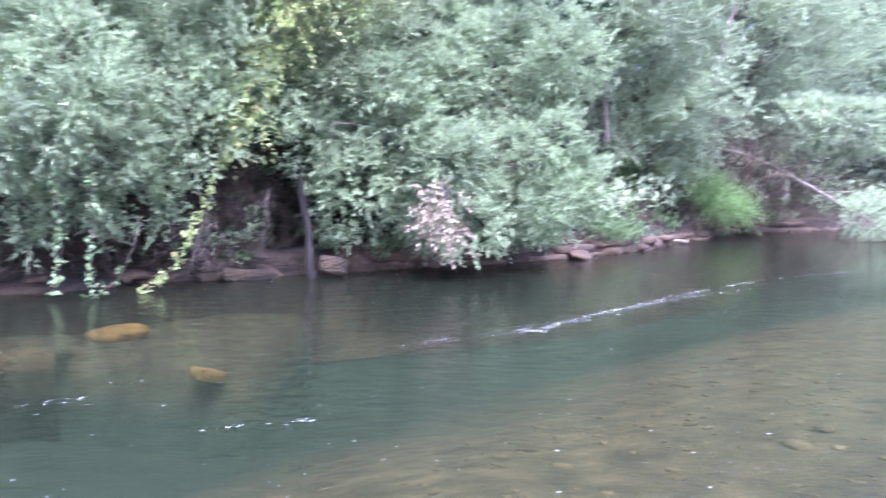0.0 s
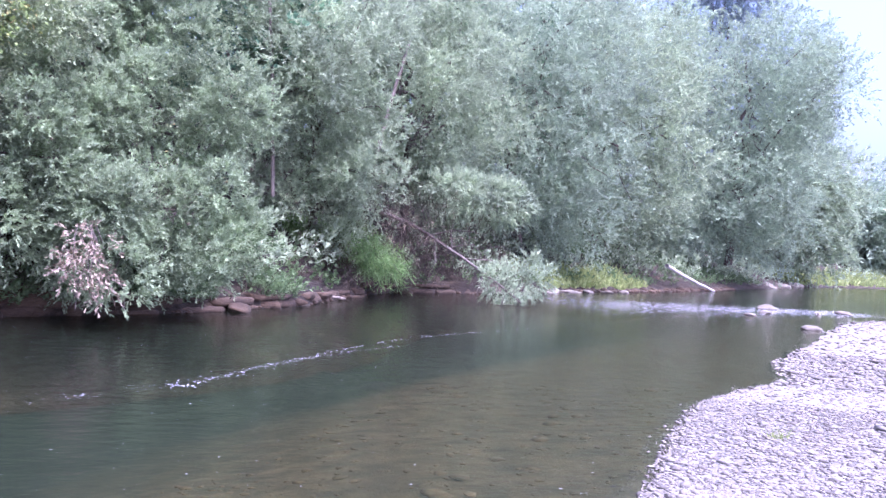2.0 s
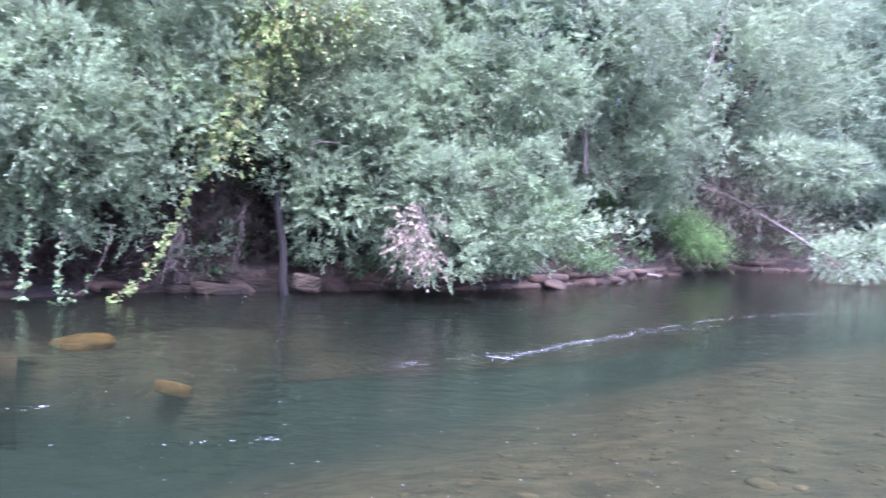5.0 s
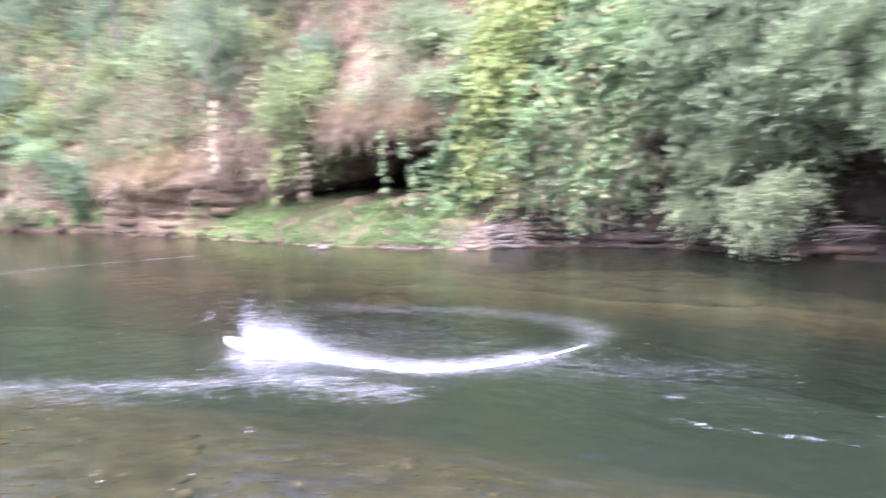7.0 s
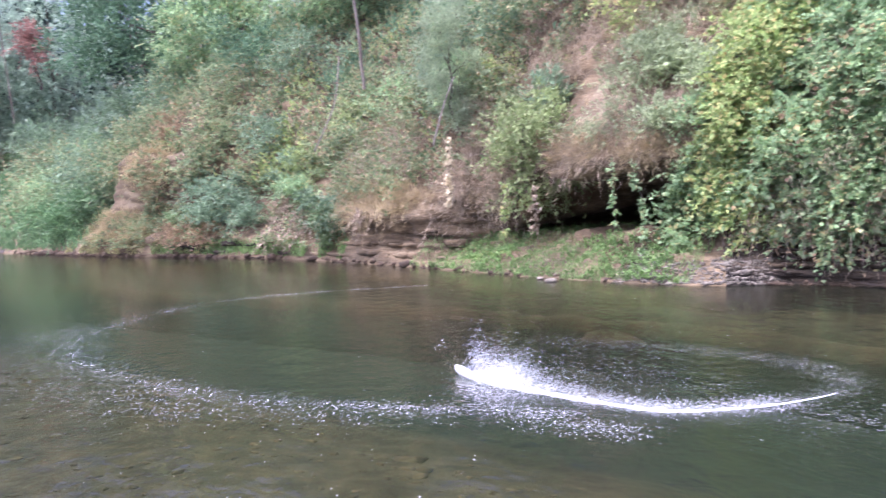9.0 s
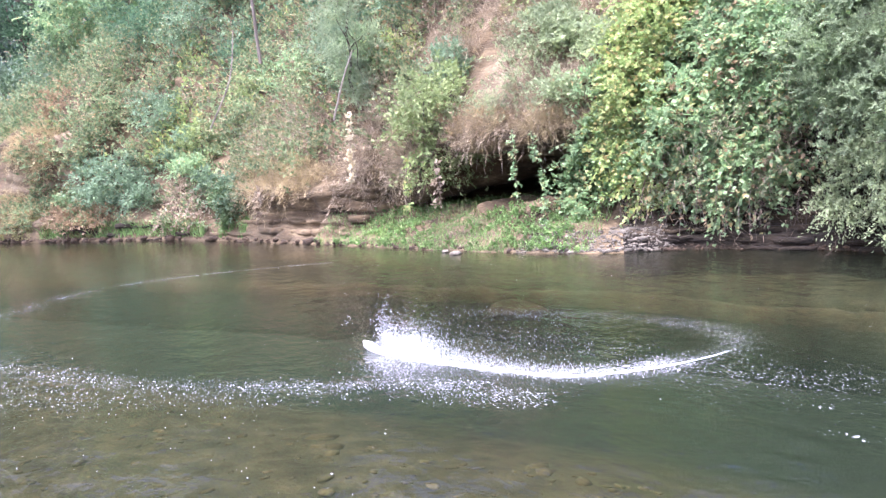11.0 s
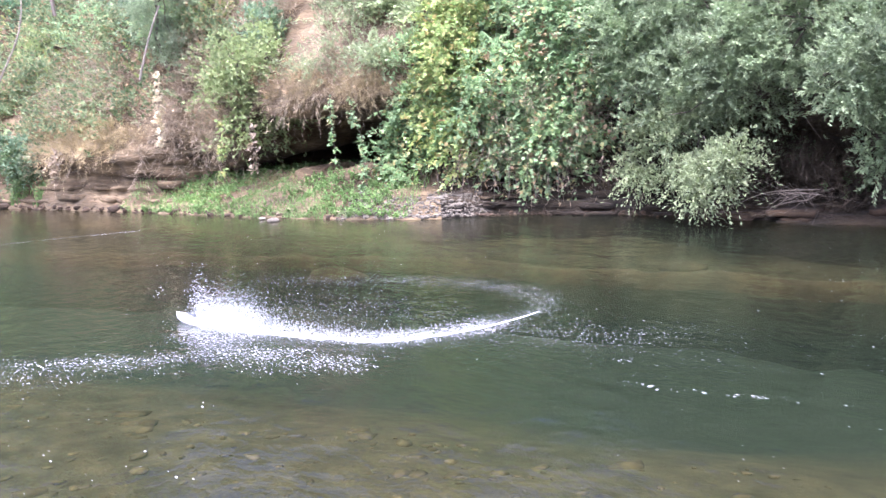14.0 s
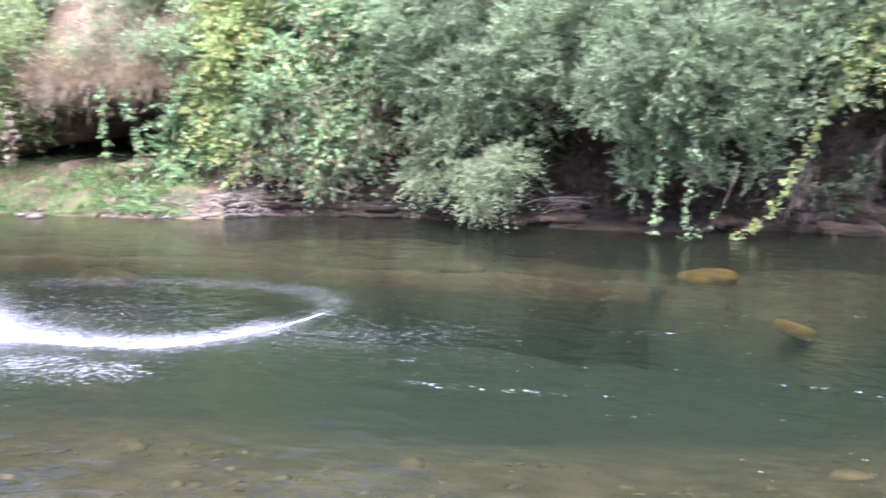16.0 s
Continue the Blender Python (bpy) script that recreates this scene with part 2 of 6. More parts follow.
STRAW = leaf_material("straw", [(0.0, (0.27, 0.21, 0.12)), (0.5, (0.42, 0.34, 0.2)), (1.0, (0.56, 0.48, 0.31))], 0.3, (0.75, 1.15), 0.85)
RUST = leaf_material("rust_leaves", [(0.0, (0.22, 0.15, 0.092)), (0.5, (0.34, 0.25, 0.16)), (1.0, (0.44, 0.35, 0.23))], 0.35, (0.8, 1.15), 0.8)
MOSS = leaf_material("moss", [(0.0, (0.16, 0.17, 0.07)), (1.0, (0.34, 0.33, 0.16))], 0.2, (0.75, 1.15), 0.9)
# Brown twigs, toned down to carry the shade under the willow.
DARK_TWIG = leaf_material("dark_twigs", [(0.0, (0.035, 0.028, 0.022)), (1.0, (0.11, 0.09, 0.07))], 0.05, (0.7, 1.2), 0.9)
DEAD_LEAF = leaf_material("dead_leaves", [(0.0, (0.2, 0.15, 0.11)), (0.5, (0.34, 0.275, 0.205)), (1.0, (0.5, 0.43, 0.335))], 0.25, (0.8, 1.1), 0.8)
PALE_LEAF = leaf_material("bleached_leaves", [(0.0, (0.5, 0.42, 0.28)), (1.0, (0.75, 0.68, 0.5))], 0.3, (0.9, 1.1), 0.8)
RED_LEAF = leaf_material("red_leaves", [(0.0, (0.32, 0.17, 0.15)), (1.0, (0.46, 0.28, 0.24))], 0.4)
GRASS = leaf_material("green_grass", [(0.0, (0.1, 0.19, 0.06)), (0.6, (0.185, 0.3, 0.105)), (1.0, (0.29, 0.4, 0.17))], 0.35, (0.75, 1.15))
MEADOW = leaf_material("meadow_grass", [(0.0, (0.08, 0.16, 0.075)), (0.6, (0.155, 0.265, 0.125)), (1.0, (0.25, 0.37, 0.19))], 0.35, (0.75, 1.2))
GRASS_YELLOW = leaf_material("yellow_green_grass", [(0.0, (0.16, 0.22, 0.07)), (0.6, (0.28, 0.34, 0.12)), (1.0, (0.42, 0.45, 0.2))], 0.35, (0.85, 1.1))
FOAM = plain_material("foam", (0.85, 0.87, 0.9), 0.5)
def spray_material():
    """Fine spray and thin foam: half air, half white water."""
    m, nt, out = nodes_of("spray")
    a = nt.nodes.new("ShaderNodeBsdfTransparent")
    b = nt.nodes.new("ShaderNodeBsdfDiffuse")
    b.inputs[0].default_value = (0.8, 0.82, 0.86, 1)
    s = nt.nodes.new("ShaderNodeMixShader")
    s.inputs[0].default_value = 0.42
    nt.links.new(a.outputs[0], s.inputs[1])
    nt.links.new(b.outputs[0], s.inputs[2])
    nt.links.new(s.outputs[0], out.inputs[0])
    return m


SPRAY = spray_material()
HULL = plain_material("white_gelcoat", (0.8, 0.8, 0.8), 0.25)
DARK_PLASTIC = plain_material("dark_plastic", (0.03, 0.03, 0.035), 0.4)


# ---- mesh helpers ----
def mesh_np(name, verts, faces, material, smooth=False):
    """A mesh from an (n, 3) array and an (m, k) array of corners."""
    verts, faces = np.asarray(verts, float), np.asarray(faces, int)
    me = bpy.data.meshes.new(name)
    k = faces.shape[1]
    me.vertices.add(len(verts))
    me.vertices.foreach_set("co", verts.ravel())
    me.loops.add(faces.size)
    me.loops.foreach_set("vertex_index", faces.ravel())
    me.polygons.add(len(faces))
    me.polygons.foreach_set("loop_start", np.arange(0, faces.size, k))
    me.polygons.foreach_set("loop_total", np.full(len(faces), k))
    if smooth:
        me.polygons.foreach_set("use_smooth", np.ones(len(faces), bool))
    me.update(calc_edges=True)
    me.materials.append(material)
    return me


def part(name, me, parent, label=""):
    ob = new(name, me)
    ob.parent = parent
    return tagged(ob, label) if label else ob


def thing(name, label, category, group="", at=(0, 0, 0)):
    ob = new(name)
    ob.location = at
    return tagged(ob, label, category, group)


def join(chunks):
    vs, fs, n = [], [], 0
    for v, f in chunks:
        vs.append(v)
        fs.append(np.asarray(f) + n)
        n += len(v)
    return np.concatenate(vs), np.concatenate(fs)


def unit(a):
    return a / np.maximum(np.linalg.norm(a, axis=-1, keepdims=True), 1e-9)


WAVES = np.random.default_rng(3).normal(size=(24, 3))
PHASE = np.random.default_rng(4).uniform(0, 6.28, 24)


def ripple_noise(p, scale, seed=0):
    """A cheap smooth noise, about -1 to 1, of an (..., 3) array of places."""
    k = (np.arange(6) * 5 + seed * 7) % 24
    return np.mean([np.sin(p @ WAVES[i] * scale * (0.7 + 0.35 * j) + PHASE[i] + seed) for j, i in enumerate(k)], axis=0) * 1.6


def tube(points, radii, sides=7):
    pts = np.asarray(points, float)
    rad = np.asarray(radii, float)
    tan = unit(np.gradient(pts, axis=0))
    ref = np.where(np.abs(tan[:, 2:3]) > 0.9, np.array([[1.0, 0, 0]]), np.array([[0, 0, 1.0]]))
    a = unit(np.cross(tan, ref))
    b = np.cross(tan, a)
    th = np.arange(sides) / sides * 2 * np.pi
    ring = pts[:, None] + rad[:, None, None] * (np.cos(th)[None, :, None] * a[:, None] + np.sin(th)[None, :, None] * b[:, None])
    n = len(pts)
    i, j = np.meshgrid(np.arange(n - 1), np.arange(sides), indexing="ij")
    f = np.stack([i * sides + j, i * sides + (j + 1) % sides, (i + 1) * sides + (j + 1) % sides, (i + 1) * sides + j], -1).reshape(-1, 4)
    return ring.reshape(-1, 3), f


def crooked(p0, p1, n=7, wobble=0.08, sag=0.0, r=None):
    """Points from p0 to p1 along a crooked, sagging line."""
    r = r or rng
    p0, p1 = np.asarray(p0, float), np.asarray(p1, float)
    u = np.linspace(0, 1, n)[:, None]
    span = np.linalg.norm(p1 - p0)
    w = r.normal(size=(n, 3)) * wobble * span
    w[0] = w[-1] = 0
    return p0 + (p1 - p0) * u + w - np.array([[0, 0, 1]]) * sag * 4 * u * (1 - u) * span


def sprays(base, axis, length, m, leaf, width, spread=0.9, droop=0.15, r=None):
    """Leafy shoots: m folded leaves along each shoot."""
    r = r or rng
    n = len(base)
    a = unit(axis)
    u = (np.arange(m)[None] + r.random((n, m))) / m
    ln = np.broadcast_to(np.asarray(length, float).reshape(-1, 1), (n, 1))
    pos = base[:, None] + a[:, None] * (u * ln)[..., None]
    pos[..., 2] -= droop * (u * ln) * u
    q = r.normal(size=(n, m, 3))
    q = unit(q - (q * a[:, None]).sum(-1, keepdims=True) * a[:, None])
    th = spread * (1.15 - 0.6 * u)[..., None]
    d = unit(a[:, None] * np.cos(th) + q * np.sin(th))
    side = unit(np.cross(d, np.array([0, 0, 1.0]) + r.normal(size=(n, m, 3)) * 0.45))
    nrm = np.cross(side, d)
    lf = leaf * (0.65 + 0.7 * r.random((n, m, 1)))
    wd = width * (0.7 + 0.6 * r.random((n, m, 1)))
    mid = pos + d * lf * 0.45 + nrm * wd * 0.2
    tip = pos + d * lf - nrm * lf * 0.08
    if 0.4 * leaf < width < 0.62 * leaf:         # small oval leaves: one face, widest towards the tip
        v = np.stack([pos, pos + d * lf * 0.7 + side * wd * 0.6, tip - side * wd * 0.35], 2).reshape(-1, 3)
        return v, np.arange(len(v)).reshape(-1, 3)
    if width < 0.62 * leaf:                     # narrow leaves: one long face
        v = np.stack([pos + side * wd / 2, tip, pos - side * wd / 2], 2).reshape(-1, 3)
        return v, np.arange(len(v)).reshape(-1, 3)
    v = np.stack([pos, mid + side * wd / 2, tip, mid - side * wd / 2], 2).reshape(-1, 3)
    return v, np.arange(len(v)).reshape(-1, 4)


def blades(base, lean, height, width, r=None):
    """Grass: bent blades of two faces each."""
    r = r or rng
    n = len(base)
    h = (height * (0.5 + 0.8 * r.random(n)))[:, None]
    d = unit(np.asarray(lean) + r.normal(size=(n, 3)) * 0.35)
    s = unit(np.cross(d, r.normal(size=(n, 3)))) * width / 2
    bend = r.normal(size=(n, 3)) * 0.22 * h - np.array([[0, 0, 0.2]]) * h
    v = np.stack([base - s, base + s, base + d * h * 0.55 + s * 0.8, base + d * h * 0.55 - s * 0.8,
                  base + d * h + bend + s * 0.15, base + d * h + bend - s * 0.15], 1).reshape(-1, 3)
    k = np.arange(n)[:, None] * 6
    f = np.concatenate([k + np.array([[0, 1, 2, 3]]), k + np.array([[3, 2, 4, 5]])], 1).reshape(-1, 4)
    return v, f


def clustered(lobes, k, size=0.42, seed=5):
    """Breaks each lobe of a crown into a core and k smaller boughs over its surface."""
    q = np.random.default_rng(seed)
    out = []
    for c in np.asarray(lobes, float):
        out.append((*c[:3], *(c[3:] * 0.6)))
        for i in range(k):
            z = 1 - 2 * (i + 0.5) / k
            th = i * 2.4 + q.random() * 1.2
            d = np.array([math.cos(th) * math.sqrt(1 - z * z), math.sin(th) * math.sqrt(1 - z * z), z]) + q.normal(size=3) * 0.15
            s = size * (0.65 + 0.7 * q.random())
            out.append((*(c[:3] + d * c[3:] * 0.72), *(c[3:] * s)))
    return np.array(out)


def crown_points(lobes, n, gap=0.0, scale=1.6, zmin=0.08, shell=0.4, r=None, towards=(0, 0)):
    """Places and outward ways in the outer shell of a crown of lobes, with holes, fewer on the side away from the river."""
    r = r or rng
    lobes = np.asarray(lobes, float)
    area = (lobes[:, 3] * lobes[:, 4] + lobes[:, 3] * lobes[:, 5] + lobes[:, 4] * lobes[:, 5])
    pts, ways, have = [], [], 0
    for _ in range(40):
        k = r.choice(len(lobes), size=2 * n, p=area / area.sum())
        d = unit(r.normal(size=(2 * n, 3)))
        c, rad = lobes[k, :3], lobes[k, 3:]
        t = 1 - shell * r.random((2 * n, 1)) ** 1.5
        wob = 1 + 0.16 * ripple_noise(c + d * rad, 2.2, 2)[:, None]
        p = c + d * rad * t * wob
        out = unit(d / rad)
        keep = (p[:, 2] > zmin) & (ripple_noise(p, scale, 1) > gap - 1 + 0.5 * r.random(2 * n))
        inner = np.min(np.linalg.norm((p[:, None] - lobes[None, :, :3]) / lobes[None, :, 3:], axis=2), axis=1)
        keep &= (inner > 0.62) | (r.random(2 * n) < 0.15)
        face = unit(np.array([*towards, 2.0]) - p)
        keep &= ((out * face).sum(1) > -0.2) | (r.random(2 * n) < 0.12)
        pts.append(p[keep])
        ways.append(out[keep])
        have += keep.sum()
        if have >= n:
            break
    return np.concatenate(pts)[:n], np.concatenate(ways)[:n]


ICO = bmesh.new()
bmesh.ops.create_icosphere(ICO, subdivisions=1, radius=1)
ICO_V = np.array([v.co[:] for v in ICO.verts])
ICO_F = np.array([[v.index for v in f.verts] for f in ICO.faces])
ICO.free()
ICO = bmesh.new()
bmesh.ops.create_icosphere(ICO, subdivisions=3, radius=1)
ICO3_V = np.array([v.co[:] for v in ICO.verts])
ICO3_F = np.array([[v.index for v in f.verts] for f in ICO.faces])
ICO.free()


OCTA_V = np.array([(1, 0, 0), (0, 1, 0), (-1, 0, 0), (0, -1, 0), (0, 0, 1), (0, 0, -1)], float)
OCTA_F = np.array([(0, 1, 4), (1, 2, 4), (2, 3, 4), (3, 0, 4), (1, 0, 5), (2, 1, 5), (3, 2, 5), (0, 3, 5)])


def pebbles(at, size, flat=0.55, r=None, ICO_V=ICO_V, ICO_F=ICO_F):
    """Many low rounded stones, each turned and stretched by chance."""
    r = r or rng
    n = len(at)
    v = ICO_V[None] * (1 + 0.22 * r.normal(size=(n, len(ICO_V), 1)).clip(-1.5, 1.5))
    st = np.stack([0.8 + 0.6 * r.random(n), 0.6 + 0.4 * r.random(n), flat * (0.7 + 0.5 * r.random(n))], 1)
    v = v * st[:, None] * np.asarray(size).reshape(-1, 1, 1) / 2
    th = r.random(n) * 6.283
    c, s = np.cos(th)[:, None], np.sin(th)[:, None]
    v = np.stack([v[..., 0] * c - v[..., 1] * s, v[..., 0] * s + v[..., 1] * c, v[..., 2]], -1) + at[:, None]
    f = ICO_F[None] + (np.arange(n) * len(ICO_V))[:, None, None]
    return v.reshape(-1, 3), f.reshape(-1, 3)


def boulder_mesh(name, size, material, seed, rough=0.22, facets=True):
    """A worn, faceted stone of the given half sizes round its own centre."""
    r = np.random.default_rng(seed)
    v = ICO3_V.copy()
    if facets:
        for _ in range(9):
            n = unit(r.normal(size=3))
            h = 0.6 + 0.3 * r.random()
            over = np.maximum(v @ n - h, 0)
            v = v - over[:, None] * n * 0.85
    v = v * (1 + rough * 0.5 * ripple_noise(v + seed, 2.3, seed)[:, None] + 0.03 * ripple_noise(v, 9, seed + 1)[:, None])
    return mesh_np(name, v * np.asarray(size), ICO3_F, material, True)


# ---- the lie of the river ----
def smooth_line(points, step):
    p = np.asarray(points, float)
    q = np.concatenate([[2 * p[0] - p[1]], p, [2 * p[-1] - p[-2]]])
    out = []
    for i in range(1, len(q) - 2):
        k = max(2, int(np.linalg.norm(q[i + 1] - q[i]) / step))
        u = (np.arange(k) / k)[:, None]
        a, b, c, d = q[i - 1], q[i], q[i + 1], q[i + 2]
        out.append(0.5 * (2 * b + (c - a) * u + (2 * a - 5 * b + 4 * c - d) * u ** 2 + (3 * b - a - 3 * c + d) * u ** 3))
    out.append(p[-1:])
    return np.concatenate(out)


FAR = [(-150, -75), (-100, -42), (-75, -27), (-60, -15.8), (-40, -4), (-34.4, 0), (-30, 3.2), (-23.7, 5.7), (-20, 6.9), (-16.6, 7.9),
       (-13.6, 9.6), (-12.9, 10.9), (-11.2, 11.8), (-9.7, 12.4), (-7.7, 12.5), (-6.1, 13.1), (-4.7, 14.5), (-3.3, 15.3), (-0.5, 16.7),
       (1.8, 18), (3.4, 19.4), (5.1, 21), (7.3, 24.5), (10.5, 28.2), (16, 30.4), (22, 35.3), (26.6, 37.5), (39, 45.6), (54, 56.7),
       (88, 80), (124, 99), (200, 140)]
NEAR = [(-150, -150), (-40, -40), (-12, -9), (-4, -3.2), (-1.4, 1.0), (0.6, 2.4), (2.5, 3.7), (3.9, 5.2), (4.95, 6.36), (5.9, 7.35),
        (7.1, 8.5), (8.15, 9.2), (9.4, 9.93), (10.7, 10.3), (11.35, 11.25), (12.3, 12.25), (15.4, 14.8), (18, 16.75), (21.8, 19.8), (27.4, 23.6), (33, 25), (45, 26), (80, 35), (200, 70)]
far_line, near_line = smooth_line(FAR, 0.5), smooth_line(NEAR, 0.6)


# the rim of the sandstone shelf under the far half of the river, and the foot of the near shallows
LIP = [(-30, -4), (-22.5, 1.2), (-19.4, 3.2), (-15.4, 6.2), (-11.8, 8.0), (-9.2, 9.3), (-6.8, 10.2), (-5, 10.6), (-3.9, 10.6), (-3.0, 10.3)]
DEEP = [(-60, -32), (-30, -10), (-16, -1.4), (-11, 1.7), (-8, 3.5), (-5.4, 4.9), (-3.5, 6.0), (-2, 7.3), (0, 9.2), (3, 12.6), (8, 17), (16, 22.5), (40, 36), (120, 80)]
lip_line, deep_line = smooth_line(LIP, 0.25), smooth_line(DEEP, 0.6)


def signed(line, p):
    """Distance of places to a line, positive to its left."""
    best, lean = np.full(len(p), 1e9), np.zeros(len(p))
    for a, d in zip(line[:-1], np.diff(line, axis=0)):
        t = np.clip(((p - a) @ d) / (d @ d), 0, 1)
        q = p - a - t[:, None] * d
        dist = np.hypot(q[:, 0], q[:, 1])
        side = (d[0] * q[:, 1] - d[1] * q[:, 0]) / np.hypot(*d)
        near = (dist < best - 1e-7) | ((dist < best + 1e-7) & (np.abs(side) > np.abs(lean)))
        best, lean = np.where(near, dist, best), np.where(near, side, lean)
    return best * np.where(lean < 0, -1, 1)


def ground_height(xy):
    """The bed of the river, the gravel bar and the flat land behind it."""
    dn, df = signed(near_line, xy), -signed(far_line, xy)
    p3 = np.column_stack([xy, np.zeros(len(xy))])
    bar = np.minimum(-dn * 0.07, 0.5 + 0.004 * -dn) + 0.03 * ripple_noise(p3, 0.8) * np.clip(-dn / 2 - 0.1, 0, 1)
    db = signed(deep_line, xy)
    fall = np.clip((db + 3.2) / 6.4, 0, 1)
    depth = 0.3 * np.clip(dn / 3, 0, 1) ** 0.8 + 1.35 * fall * fall * (3 - 2 * fall) * np.clip(dn / 2, 0, 1)
    dl = signed(lip_line, xy)
    on_shelf = (dl > np.interp(xy[:, 0], [-5.4, -4.2], [0.6, 0.2])) & (xy[:, 0] < -2.6)
    shelf = np.where(on_shelf, np.interp(df, [0, 1, 3], [0.3, 0.48, 0.56]) * np.interp(xy[:, 0], [-9, -6], [1, 1.3]), np.interp(df, [0, 1, 3.5], [0.35, 0.95, 2.2]))
    riffle = np.exp(-(((xy[:, 0] - 24) / 7) ** 2 + ((xy[:, 1] - 27) / 4) ** 2))
    bed = -np.minimum(depth, shelf) * (1 - 0.85 * riffle) + 0.05 * ripple_noise(p3, 0.9, 3)
    z = np.where(dn < 0, bar, np.where(df > 0, np.minimum(bed, -0.02), -0.6))
    return z

# ---- ground: one sheet from the river bed to the horizon ----
def axis_steps(lo, hi, step, reach):
    core = np.arange(lo, hi, step)
    tail = step * np.cumsum(1.28 ** np.arange(60))
    tail = tail[tail < reach]
    return np.concatenate([lo - tail[::-1], core, hi + tail])


gx, gy = axis_steps(-40, 40, 0.44, 2500), axis_steps(-5, 42, 0.44, 2500)
GX, GY = np.meshgrid(gx, gy, indexing="ij")
gxy = np.column_stack([GX.ravel(), GY.ravel()])
gz = ground_height(gxy)
nx, ny = len(gx), len(gy)
ii, jj = np.meshgrid(np.arange(nx - 1), np.arange(ny - 1), indexing="ij")
gf = np.stack([ii * ny + jj, (ii + 1) * ny + jj, (ii + 1) * ny + jj + 1, ii * ny + jj + 1], -1).reshape(-1, 4)
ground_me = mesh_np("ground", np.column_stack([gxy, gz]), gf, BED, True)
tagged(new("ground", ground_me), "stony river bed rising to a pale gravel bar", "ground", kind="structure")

# ---- water: one level sheet ----
wx = np.concatenate([[-400, -150], np.arange(-80, 81, 4), [150, 400]]).astype(float)
WXg, WYg = np.meshgrid(wx, wx, indexing="ij")
nw = len(wx)
ii, jj = np.meshgrid(np.arange(nw - 1), np.arange(nw - 1), indexing="ij")
wf = np.stack([ii * nw + jj, (ii + 1) * nw + jj, (ii + 1) * nw + jj + 1, ii * nw + jj + 1], -1).reshape(-1, 4)
tagged(new("water", mesh_np("water", np.column_stack([WXg.ravel(), WYg.ravel(), np.zeros(nw * nw)]), wf, WATER, True)),
       "calm olive-green river water with small ripples", "water", kind="structure")

# ---- the sunken rim of the shelf: a broken edge of pale sandstone ----
rim_line = lip_line[:-7]
lip_t = unit(np.gradient(rim_line, axis=0))
lip_n = np.column_stack([-lip_t[:, 1], lip_t[:, 0]])
wave3 = np.column_stack([rim_line, np.zeros(len(rim_line))])
edge = rim_line + lip_n * (0.16 * ripple_noise(wave3, 1.3, 3) + 0.07 * ripple_noise(wave3, 4.0, 1))[:, None]
drop = 0.05 * ripple_noise(wave3, 2.2, 6)
lv = np.stack([np.column_stack([edge + lip_n * w, z + drop * k]) for w, z, k in ((0.1, -1.7, 0), (-0.03, -0.7, 1), (0.0, -0.54, 1), (0.05, -0.46, 1), (0.16, -0.45, 1.4), (0.3, -0.5, 1), (1.0, -0.66, 0))], 1)
nl = len(rim_line)
ii, jj = np.meshgrid(np.arange(nl - 1), np.arange(6), indexing="ij")
lf = np.stack([ii * 7 + jj, (ii + 1) * 7 + jj, (ii + 1) * 7 + jj + 1, ii * 7 + jj + 1], -1).reshape(-1, 4)
rim_me = mesh_np("shelf_rim", lv.reshape(-1, 3), lf, LIP_STONE, True)
# BED on the skirt brings its painted darkening with depth.
rim_me.materials.append(BED)
rim_me.polygons.foreach_set("material_index", np.tile([1, 0, 0, 0, 0, 1], nl - 1))
tagged(new("shelf_rim", rim_me), "pale sandstone rim of the sunken shelf", "rock ledge", kind="structure")

